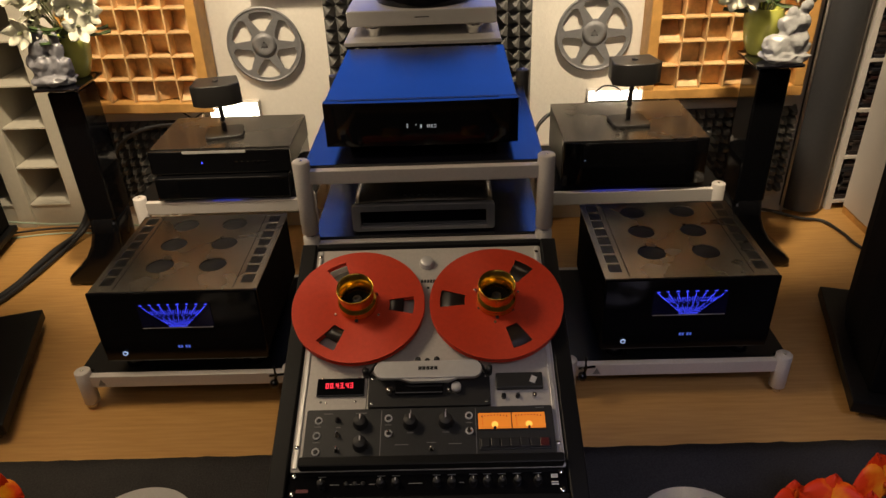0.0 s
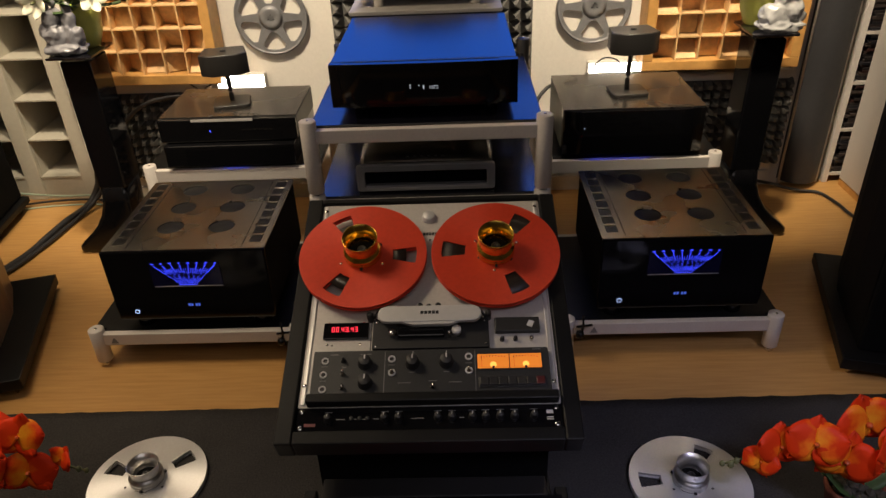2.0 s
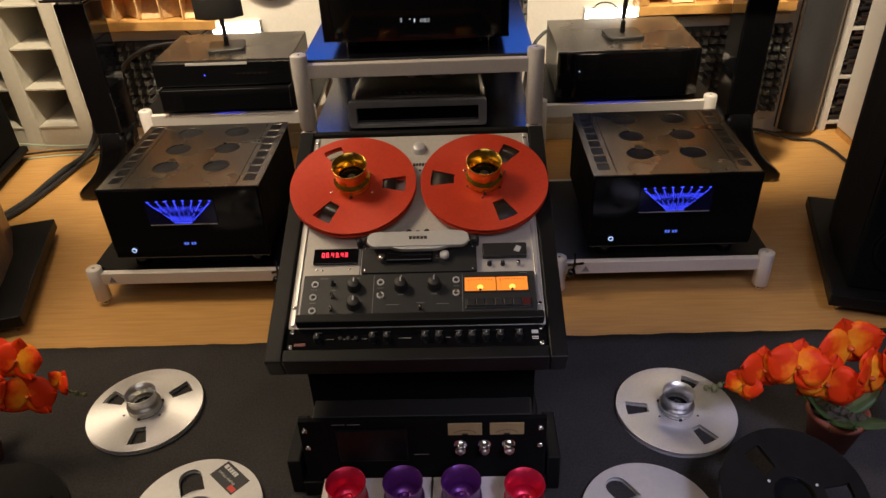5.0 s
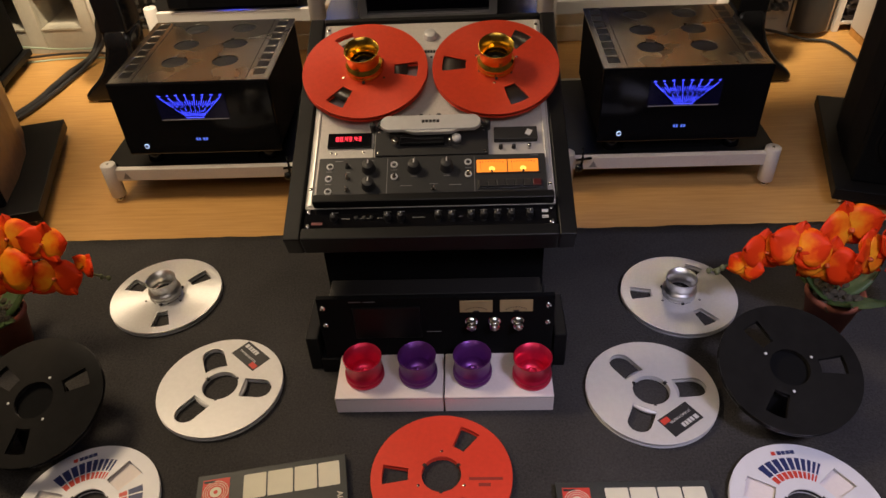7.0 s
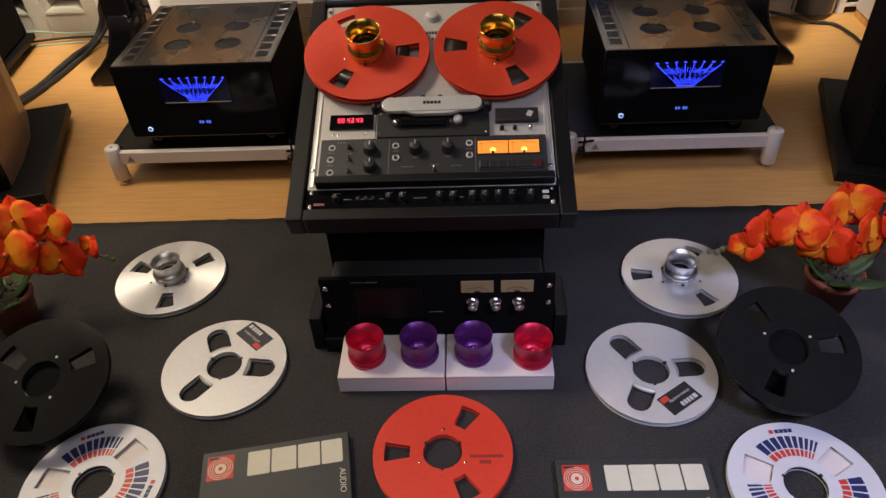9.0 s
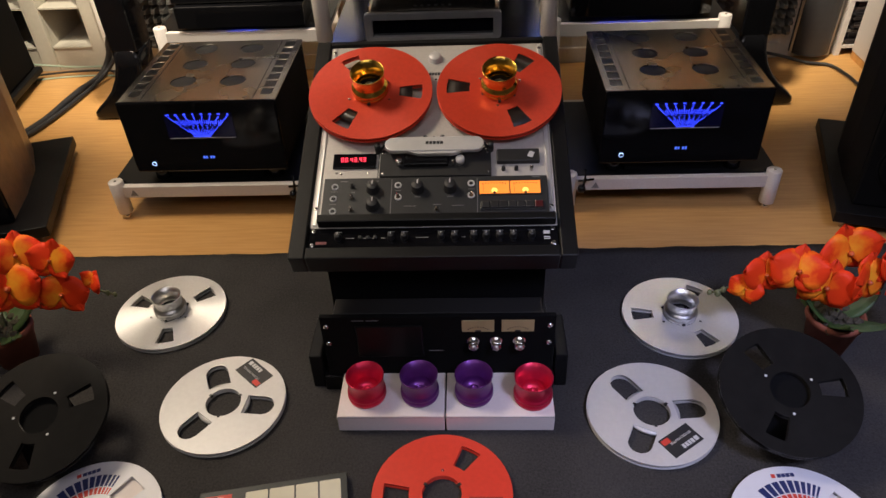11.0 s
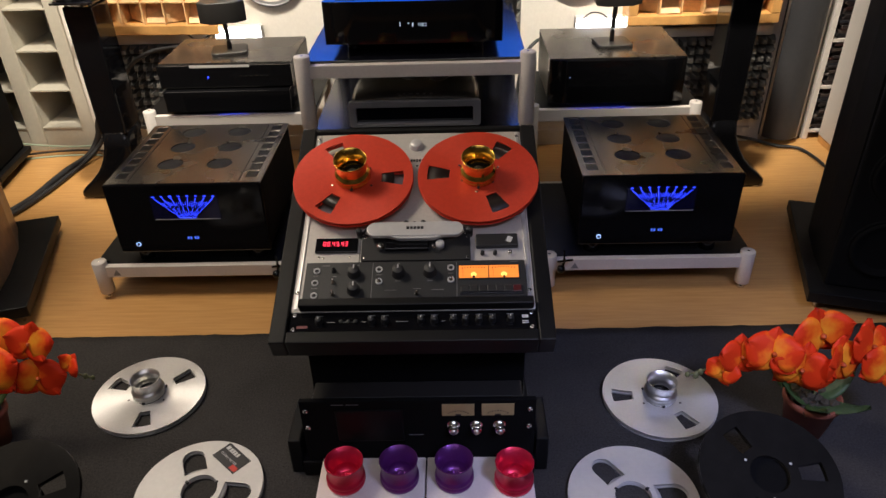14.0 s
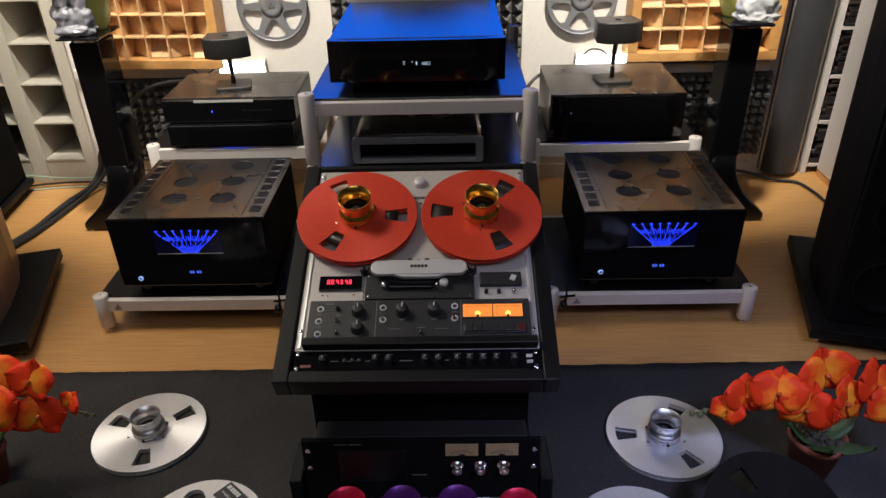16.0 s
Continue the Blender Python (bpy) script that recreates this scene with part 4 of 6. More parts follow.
r = reel("tape_reel", pose(-0.0075, 0.597, RUGZ), REDFLOOR, "bright red metal tape reel lying flat on the rug", spin(SMALLWIN, 60), "red reel on the rug", screws=CHROME)
part("print", flat_bars([(0.052, -0.014, 0.115, -0.008), (0.07, -0.027, 0.092, -0.02)], 0.0126, 0.0128), mat("dark_red_print", (0.3, 0.03, 0.02), 0.5), r, "dark red bars of print")


def dark_reel(x, y, z, a, sa):
    m = pose(x, y, z, 18, 0, 0)
    w = spin(LONGWIN, a)
    reel("tape_reel", m, DARKREEL, "glossy black tape reel tilted on a small stand", w, "black reels", screws=INK, hub=DARKREEL, screw_at=sa)
    s = thing("reel_easel", pose(x, y, RUGZ - 0.001), "small black wedge stand under a tilted reel", "stand", "reel stands")
    t = math.tan(radians(18))
    b = B()
    hgt = z - RUGZ
    v = [b.verts.new((sx * 0.045, sy * 0.045, 0)) for sx, sy in ((-1, -1), (1, -1), (1, 1), (-1, 1))]
    u = [b.verts.new((sx * 0.04, sy * 0.04, hgt + sy * 0.04 * t - 0.0005)) for sx, sy in ((-1, -1), (1, -1), (1, 1), (-1, 1))]
    b.faces.new(v)
    b.faces.new(u)
    for i in range(4):
        b.faces.new((v[i], v[(i + 1) % 4], u[(i + 1) % 4], u[i]))
    part("wedge", b, VELVET, s)


dark_reel(0.67, 0.765, 0.105, 2, 24)
dark_reel(-0.806, 0.71, 0.103, 28, 68)


def tape_carton(m, dx):
    """Flat card carton for a tape, with a red record badge and cream block marks."""
    s = thing("tape_carton", m, "flat dark grey tape carton with red badge and cream print", "tape box", "tape cartons on the rug")
    part("carton", bx(0, -0.28, 0, 0.28, 0, 0.017, bevel=0.0015), CARDGREY, s)
    z = 0.0171
    bd = part("badge", bx(0.011, -0.064, z, 0.061, -0.012, z + 0.0004), PRINTRED, s, "red square badge")
    for rr in (0.0235, 0.0195, 0.0155):
        part("ring", plate([circle(rr, 40, 0.036, -0.04), circle(rr - 0.0012, 40, 0.036, -0.04)], z + 0.0004, z + 0.0007), CREAM, bd)
    part("disc", plate([circle(0.011, 32, 0.036, -0.04)], z + 0.0004, z + 0.0007), CREAM, bd)
    part("disc_centre", plate([circle(0.004, 20, 0.036, -0.04)], z + 0.0007, z + 0.001), PRINTRED, bd)
    part("badge_print", flat_bars([(0.013, -0.019, 0.034, -0.0145)], z + 0.0004, z + 0.0007), KNOB, bd)
    x = dx
    for w in (0.042, 0.047, 0.042, 0.04):
        part("block_mark", plate([rounded(x, -0.065, x + w, -0.013, 0.003)], z, z + 0.0004), CREAM, s, "cream block of a maker's mark")
        x += w + 0.003
    t = part("lettering", lettering("AUDIO", 0.016), CREAM, s, "small cream capitals", pose(0.265, -0.105, z + 0.0004, 0, 0, -90))
    return s


tape_carton(pose(-0.47, 0.592, RUGZ, 0, 0, 10), 0.087)
tape_carton(pose(0.203, 0.574, RUGZ, 0, 0, 0.5), 0.088)


def white_carton(x):
    s = thing("white_carton", pose(x, 0.751, RUGZ - 0.001), "small plain white cardboard box on the rug", "box", "white cartons")
    part("carton", bx(-0.1105, 0, 0, 0.1105, 0.129, 0.046, bevel=0.002), PAPERWHITE, s)
    part("lid_seam", bx(-0.1108, -0.0004, 0.0415, 0.1108, 0.0005, 0.0422), GREYINK, s)
    return s


white_carton(-0.1165)
white_carton(0.1078)
for x, y, m, lab in ((-0.169, 0.808, CUPRED, "crimson"), (-0.058, 0.81, CUPVIOLET, "violet"), (0.055, 0.81, CUPVIOLET, "violet"), (0.177, 0.801, CUPRED, "crimson")):
    nab_hub(pose(x, y, 0.0506), m, lab + " anodised metal hub adapter standing on a white box", "coloured hub adapters", r=0.0395, h=0.062)


# ---- plants ----
def petal_shape(length, width, cup=0.35, rng=None, thick=0.0008):
    """A curved petal that grows along +x."""
    b = B()
    nu, nv = 8, 6
    top = []
    for i in range(nu + 1):
        f = i / nu
        half = width * 0.5 * (math.sin(math.pi * min(1, f ** 0.75 * 0.97 + 0.03))) ** 0.7 + 0.002 * (1 - f)
        row = []
        for j in range(nv + 1):
            g = -1 + 2 * j / nv
            z = cup * length * (0.35 * f * f - 0.22 * f) - 0.18 * width * g * g * f + 0.004 * math.sin(9 * g + 5 * f) * f
            row.append(b.verts.new((f * length, g * half, z)))
        top.append(row)
    for i in range(nu):
        for j in range(nv):
            b.faces.new((top[i][j], top[i + 1][j], top[i + 1][j + 1], top[i][j + 1])).smooth = True
    r = bmesh.ops.extrude_face_region(b, geom=b.faces[:])
    for v in r["geom"]:
        if isinstance(v, bmesh.types.BMVert):
            v.co.z -= thick
    return b


def mesh_from(b, name):
    me = bpy.data.meshes.new(name)
    bmesh.ops.recalc_face_normals(b, faces=b.faces)
    b.to_mesh(me)
    b.free()
    return me


WIDE = mesh_from(petal_shape(0.062, 0.08), "petal")
SLIM = mesh_from(petal_shape(0.06, 0.05), "petal")
BUD = mesh_from(petal_shape(0.032, 0.03, cup=1.2), "petal")


def facing(at, towards, spin_deg):
    return Matrix.Translation(at) @ (Vector(towards) - Vector(at)).to_track_quat("Z", "Y").to_matrix().to_4x4() @ pose(0, 0, 0, 0, 0, spin_deg)


def orchid(px, py, pot_r, flowers, buds, stems, label):
    s = thing("orchid_plant", pose(px, py, RUGZ - 0.001), label, "plant", "orchids")
    o = Vector((px, py, RUGZ - 0.001))
    pt = part("pot", lathe(B(), [(0, 0), (pot_r * 0.72, 0), (pot_r * 0.98, 0.085), (pot_r * 1.05, 0.087), (pot_r * 1.05, 0.102), (pot_r * 0.96, 0.102), (pot_r * 0.93, 0.085), (0, 0.084)], 40), TERRACOTTA, s, "terracotta pot")
    b = B()
    rng = random.Random(7)
    for k in range(40):
        a, rr = rng.uniform(0, 6.28), pot_r * 0.85 * math.sqrt(rng.random())
        bmesh.ops.create_icosphere(b, subdivisions=1, radius=rng.uniform(0.006, 0.016), matrix=Matrix.Translation((rr * math.cos(a), rr * math.sin(a), 0.087 + rng.uniform(0, 0.012))))
    tagged(part("moss", b, MOSS, s, "dark moss and bark"), kind="stuff")
    for k in range(6):
        a = 60 * k + 15
        part("leaf", leaf_mesh, LEAF, s, m=pose(0.01 * math.cos(radians(a)), 0.01 * math.sin(radians(a)), 0.09, 0, -38 + 8 * (k % 3), a))
    for st in stems:
        part("stem", tube(B(), [p - o for p in smooth_path(st, 8)], 0.0024, 8), STEM, s)
    rng = random.Random(int(abs(px) * 100))
    for i, (x, y, z, k) in enumerate(flowers):
        at = Vector((x, y, z)) - o
        m = facing(at, at + Vector((rng.uniform(-0.5, 0.5), -1, rng.uniform(0.15, 0.8))), rng.uniform(-25, 25))
        f = part("flower", lathe(B(), [(0, 0.0), (0.004 * k, 0.002), (0.0055 * k, 0.008), (0.003 * k, 0.013), (0, 0.014)], 12), PETALLIP, s, m=m @ Matrix.Scale(k, 4))
        for mesh, a, t in ((SLIM, 90, 4), (WIDE, 12, -10), (WIDE, 168, -10), (SLIM, 218, 6), (SLIM, 322, 6)):
            part("petal", mesh, PETAL, f, m=pose(0, 0, 0.001 if mesh is SLIM else 0.004, 0, t + rng.uniform(-14, 10), a + rng.uniform(-8, 8)))
    for x, y, z, k in buds:
        at = Vector((x, y, z)) - o
        bmx = B()
        bmesh.ops.create_icosphere(bmx, subdivisions=2, radius=0.007 * k)
        bmesh.ops.scale(bmx, vec=(1, 1, 1.35), verts=bmx.verts)
        part("bud", bmx, STEM, s, m=Matrix.Translation(at))
    return s


leaf_mesh = mesh_from(petal_shape(0.11, 0.045, cup=0.8, thick=0.0015), "leaf")
PETALLIP = mat("dark_red_orchid_lip", (0.6, 0.1, 0.02), 0.45, vary=0.2)

orchid(0.85, 0.985, 0.058,
       [(0.635, 0.98, 0.185, 0.62), (0.672, 0.99, 0.215, 0.85), (0.73, 0.975, 0.235, 1.0), (0.79, 0.96, 0.205, 1.05), (0.835, 1.0, 0.265, 1.1), (0.87, 0.965, 0.215, 1.05), (0.94, 0.99, 0.24, 1.0), (0.97, 0.96, 0.205, 1.0)],
       [(0.588, 1.0, 0.155, 1.0), (0.598, 1.0, 0.165, 0.9), (0.57, 1.0, 0.158, 0.8)],
       [[(0.845, 0.985, 0.09), (0.83, 0.99, 0.16), (0.77, 1.0, 0.215), (0.68, 1.0, 0.2), (0.575, 1.0, 0.158)], [(0.85, 0.985, 0.09), (0.87, 1.0, 0.18), (0.92, 1.0, 0.24), (0.97, 0.98, 0.22)]],
       "potted orchid with many orange blossoms in a terracotta pot")
orchid(-1.02, 0.965, 0.058,
       [(-0.785, 0.99, 0.215, 0.5), (-0.855, 0.98, 0.19, 0.95), (-0.86, 1.0, 0.27, 0.85), (-0.95, 0.96, 0.225, 1.2), (-0.93, 1.0, 0.285, 0.95), (-1.02, 0.98, 0.27, 1.1), (-1.05, 0.95, 0.215, 1.0)],
       [(-0.765, 1.0, 0.175, 0.8), (-0.75, 1.0, 0.17, 0.7)],
       [[(-1.02, 0.965, 0.09), (-1.0, 0.98, 0.17), (-0.93, 1.0, 0.235), (-0.85, 1.0, 0.21), (-0.75, 1.0, 0.17)], [(-1.02, 0.965, 0.09), (-1.03, 0.98, 0.2), (-1.05, 0.97, 0.23)]],
       "potted orchid with orange blossoms in a terracotta pot")


# ---- components on the racks ----
def foot_set(s, pts, z, h=0.036, r=0.018, material=GLOSS):
    for x, y in pts:
        part("foot", disc_solid(B(), r, z, z + h, 24, Matrix.Translation((x, y, 0))), material, s)


def top_component():
    s = thing("streamer_amplifier", pose(-0.034, 1.64, 0.684), "gloss black hi-fi component with a small white display, on the rack", "hi-fi component")
    b = B()
    w = 0.2245
    front = [(-w, 0.0), (-w * 0.6, -0.006), (0, -0.008), (w * 0.6, -0.006), (w, 0.0), (w, 0.02), (-w, 0.02)]
    part("front_panel", plate([front], 0.03, 0.136, 0.001), GLOSS, s)
    part("body", bx(-w + 0.003, 0.0205, 0.03, w - 0.003, 0.465, 0.131, bevel=0.003), SATIN, s)
    part("top_plate", bx(-w + 0.002, 0.021, 0.1312, w - 0.002, 0.466, 0.1365, bevel=0.001), SMOKED, s, "gloss black glass top")
    part("top_groove", bx(-w * 0.86, 0.0122, 0.1362, w * 0.8, 0.0145, 0.1368), KNOB, s)
    b = B()
    for x0, x1, z0, z1 in ((-0.034, -0.031, 0.081, 0.084), (-0.034, -0.031, 0.075, 0.078), (-0.013, -0.01, 0.081, 0.083), (-0.002, 0.001, 0.0735, 0.0825), (0.014, 0.0155, 0.074, 0.0815), (0.019, 0.0205, 0.074, 0.0815), (0.0235, 0.0275, 0.074, 0.0755), (0.0235, 0.0275, 0.08, 0.0815), (0.0235, 0.025, 0.074, 0.0815), (0.0305, 0.0345, 0.074, 0.0755), (0.0305, 0.0345, 0.08, 0.0815)):
        box(b, x0, -0.0092, z0, x1, -0.0082, z1)
    part("display", b, mat("white_display_led", (0.5, 0.5, 0.5), 0.5, vary=0, emit=(0.8, 0.9, 1.0), power=0.6), s, "tiny white bars of a display")
    foot_set(s, ((-0.16, 0.06), (0.16, 0.06), (-0.16, 0.4), (0.16, 0.4)), 0.0, 0.031, 0.02)
    return s


top_component()


def media_console():
    s = thing("media_player", pose(-0.04, 1.628, 0.4912), "low grey media player with rounded top and dark front window", "media player")
    b = B()
    rings = []
    for y, w, z in ((0.012, 0.168, 0.072), (0.05, 0.17, 0.079), (0.12, 0.169, 0.081), (0.2, 0.162, 0.08), (0.27, 0.14, 0.074), (0.285, 0.125, 0.05)):
        rings.append([b.verts.new((w * sx, y, zz)) for sx, zz in ((-1, 0.006), (-1, z - 0.014), (-0.985, z - 0.005), (-0.94, z - 0.001), (-0.5, z + 0.002), (0, z + 0.003), (0.5, z + 0.002), (0.94, z - 0.001), (0.985, z - 0.005), (1, z - 0.014), (1, 0.006))])
    for p, q in zip(rings, rings[1:]):
        for i in range(10):
            b.faces.new((p[i], p[i + 1], q[i + 1], q[i])).smooth = True
        b.faces.new((p[10], p[0], q[0], q[10]))
    b.faces.new(rings[0])
    b.faces.new(rings[-1][::-1])
    part("body", b, BRUSHED, s)
    silver = mat("grey_silver_plastic", (0.3, 0.3, 0.31), 0.33, 0.5)
    part("front_frame", plate_up([rounded(-0.175, 0.006, 0.175, 0.075, 0.008), rounded(-0.157, 0.014, 0.157, 0.06, 0.004)], 0.014), silver, s, "grey front frame")
    part("window", bx(-0.157, 0.0, 0.0135, 0.157, 0.004, 0.0605), GLASS, s, "dark front window")
    for sx in (-1, 1):
        part("side_trim", tube(B(), [(sx * 0.1695, 0.012, 0.066), (sx * 0.171, 0.08, 0.07), (sx * 0.168, 0.16, 0.071), (sx * 0.161, 0.22, 0.069)], 0.0014, 8), CHROME, s, "bright edge line")
    for k in range(6):
        part("button", bx(-0.05 + k * 0.018, 0.03, 0.077, -0.042 + k * 0.018, 0.034, 0.0805), KNOB, s)
    foot_set(s, ((-0.14, 0.04), (0.14, 0.04), (-0.12, 0.24), (0.12, 0.24)), 0.0, 0.0065, 0.012)
    return s


def plate_up(outlines, depth):
    """A plate that stands upright, facing -y."""
    me = plate(outlines, 0, depth, 0.001)
    me.transform(Matrix(((1, 0, 0, 0), (0, 0, -1, 0), (0, 1, 0, 0), (0, 0, 0, 1))))
    return me


media_console()


def turntable():
    st = thing("turntable_stand", pose(0, 0, 0), "slim black stand carrying the turntable behind the rack", "stand")
    for x in (-0.27, 0.18):
        for y in (2.27, 2.58):
            part("leg", bx(x - 0.012, y - 0.012, FLOORZ, x + 0.012, y + 0.012, 0.785), SATIN, st)
    part("top", bx(-0.285, 2.255, 0.7852, 0.195, 2.6, 0.7945, bevel=0.002), SATIN, st)
    s = thing("turntable", pose(-0.045, 2.25, 0.795), "silver record player with heavy platter and aluminium feet", "turntable")
    part("base_board", bx(-0.24, -0.02, 0.0, 0.236, 0.36, 0.012, bevel=0.002), TTSILVER, s)
    part("plinth", bx(-0.232, 0.03, 0.046, 0.225, 0.36, 0.094, bevel=0.004), TTSILVER, s)
    for x in (-0.155, 0.155):
        for y in (0.07, 0.32):
            part("foot", lathe(B(), [(0, 0.012), (0.022, 0.012), (0.024, 0.015), (0.024, 0.03), (0.028, 0.033), (0.028, 0.046), (0, 0.046)], 32, Matrix.Translation((x, y, 0))), CHROME, s, "polished aluminium foot")
    part("platter", lathe(B(), [(0, 0.0945), (0.15, 0.0945), (0.152, 0.097), (0.152, 0.125), (0.149, 0.128), (0, 0.128)], 64, Matrix.Translation((0, 0.19, 0))), GLOSS, s, "black platter")
    part("maker_mark", flat_bars([(-0.025, 0.0, 0.02, 0.003)], 0, 0.0008), KNOB, s, "dark bar of a maker's mark", pose(0, 0.0295, 0.07, 90, 0, 0))
    return s


turntable()


def disc_player():
    s = thing("disc_player", pose(-0.713, 2.18, 0.3305), "black disc player with brushed top, on the component stand", "disc player")
    w = 0.228
    part("lower_unit", bx(-w * 0.95, -0.036, 0.012, w * 0.95, 0.34, 0.085, bevel=0.003), GLOSS, s)
    part("body", bx(-w, 0.004, 0.092, w, 0.297, 0.168, bevel=0.003), SATIN, s)
    part("front_panel", bx(-w, -0.012, 0.09, w, 0.0035, 0.167, bevel=0.003), GLOSS, s)
    part("top_plate", bx(-w + 0.002, 0.0042, 0.1685, w - 0.002, 0.297, 0.1715, bevel=0.001), BRUSHED, s, "dark brushed metal top")
    part("front_trim", bx(-0.115, -0.0135, 0.16, 0.088, -0.0118, 0.1685), REELWHITE, s, "bright trim strip")
    part("power_led", bx(-0.06, -0.0132, 0.125, -0.056, -0.0119, 0.129), BLUELIGHT, s, "blue power light")
    for k in range(6):
        part("button", bx(0.05 + k * 0.018, -0.0135, 0.128, 0.058 + k * 0.018, -0.0119, 0.131), BRUSHED, s)
    foot_set(s, ((-0.18, 0.04), (0.18, 0.04), (-0.18, 0.3), (0.18, 0.3)), 0.0, 0.0125, 0.018, CHROME)
    foot_set(s, ((-0.18, 0.04), (0.18, 0.04), (-0.18, 0.26), (0.18, 0.26)), 0.084, 0.009, 0.018)
    # Emitter added out of sight under the lip, to throw blue on the beam.
    part("added_blue_glow", bx(-0.045, -0.024, 0.0095, 0.045, -0.02, 0.0118), BLUELIGHT, s, "hidden blue strip added to tint the stand beam")
    return s


disc_player()


def preamplifier():
    s = thing("preamplifier", pose(0.613, 2.185, 0.3245), "black preamplifier with a brushed metal top, on the component stand", "preamplifier")
    w = 0.226
    part("body", bx(-w, 0.012, 0.02, w, 0.33, 0.168, bevel=0.003), SATIN, s)
    part("front_panel", plate([[(-w, -0.026), (-w * 0.7, -0.038), (w * 0.7, -0.038), (w, -0.026), (w, 0.0115), (-w, 0.0115)]], 0.02, 0.168, 0.001), GLOSS, s)
    part("top_plate", bx(-w, -0.026, 0.1685, w, 0.33, 0.173, bevel=0.001), BRUSHED, s, "dark brushed metal top")
    part("power_led", bx(-0.16, -0.0392, 0.11, -0.1575, -0.0378, 0.1125), ICE, s)
    foot_set(s, ((-0.18, 0.04), (0.18, 0.04), (-0.18, 0.28), (0.18, 0.28)), 0.0, 0.0205, 0.02)
    # Hidden emitter, added for the blue glow along this stand's beam.
    part("added_blue_glow", bx(-0.14, -0.024, 0.0165, 0.06, -0.02, 0.0195), BLUELIGHT, s, "hidden blue strip added for a faint tint on the beam")
    return s


preamplifier()


def satellite(x, y, z, h, yaw):
    s = thing("satellite_speaker", pose(x, y, z, 0, 0, yaw), "small black satellite speaker on a thin stand, on a hi-fi component", "speaker", "satellite speakers")
    part("base", plate([rounded(-0.058, -0.048, 0.058, 0.055, 0.015)], 0.0, 0.012, 0.003), SATIN, s)
    part("stem", tube(B(), smooth_path([(0, 0.01, 0.01), (0, 0.012, h * 0.5), (0, 0.0, h + 0.0075)], 6), 0.008, 14), SATIN, s)
    prof = [(-0.073, -0.03), (-0.04, -0.052), (0.04, -0.052), (0.073, -0.03), (0.062, 0.05), (-0.062, 0.05)]
    part("cabinet", plate([prof], h + 0.007, h + 0.076, 0.004), SATIN, s, "black faceted speaker cabinet")
    part("grille", bx(-0.038, -0.0535, h + 0.012, 0.038, -0.0522, h + 0.07), MESH, s)
    part("swivel_knob", lathe(B(), [(0, h + 0.076), (0.01, h + 0.076), (0.01, h + 0.08), (0, h + 0.082)], 16), SATIN, s)
    return s


satellite(-0.722, 2.3, 0.502, 0.105, 12)
satellite(0.617, 2.3, 0.4975, 0.135, 5)


# ---- wall fittings ----
def light_panel(x0, x1, z0, z1):
    s = thing("light_box", pose((x0 + x1) / 2, NORTH, (z0 + z1) / 2), "glowing white light box fixed to the wall", "lamp", "light boxes")
    w, h = (x1 - x0) / 2, (z1 - z0) / 2
    part("housing", bx(-w, -0.035, -h, w, -0.001, h, bevel=0.003), WHITEMETAL, s)
    part("diffuser", bx(-w + 0.004, -0.0365, -h + 0.004, w - 0.004, -0.0352, h - 0.004), GLOW, s, "lit diffuser")


light_panel(-0.868, -0.682, 0.435, 0.51)
light_panel(0.535, 0.735, 0.47, 0.512)


def wall_reel(x, z):
    s = thing("display_reel", pose(x, NORTH - 0.011, z, 90, 0, 0), "grey cast-metal tape reel with six openings hung on the wall", "tape reel", "wall reels")
    wins = [[(p[0], p[1]) for p in turned(fan_window(0.05, 0.117, 25), 60 * k + 30)] for k in range(6)]
    part("flange", plate([circle(0.1335, 96), circle(0.006, 16)] + wins, 0.0, 0.005, 0.0012), GREYREEL, s)
    part("rim", lathe(B(), [(0.126, 0.005), (0.1285, 0.0075), (0.1335, 0.007), (0.1345, 0.0), (0.126, 0.0)], 72), GREYREEL, s)
    part("hub", lathe(B(), [(0.0, 0.005), (0.042, 0.005), (0.044, 0.006), (0.028, 0.0068), (0.018, 0.0068), (0.016, 0.006), (0.009, 0.006)], 48), GREYREEL, s)
    part("back_spacer", disc_solid(B(), 0.03, -0.0105, 0.0, 32), GREYREEL, s)
    for k in range(3):
        part("hub_slot", bx(0.0085, -0.0014, 0.0058, 0.0135, 0.0014, 0.0074), KNOB, s, m=pose(0, 0, 0, 0, 0, 90 + 120 * k))


def fan_window(r0, r1, half):
    a = [radians(v) for v in np.linspace(-half, half, 9)]
    inner = [(r0 * math.cos(v * 0.42), r0 * math.sin(v * 0.42)) for v in a]
    outer = [((r1 - (0.012 if abs(i - 4) == 4 else 0)) * math.cos(v), (r1 - (0.012 if abs(i - 4) == 4 else 0)) * math.sin(v)) for i, v in enumerate(a)]
    return inner + outer[::-1]


wall_reel(-0.629, 0.71)
wall_reel(0.547, 0.713)


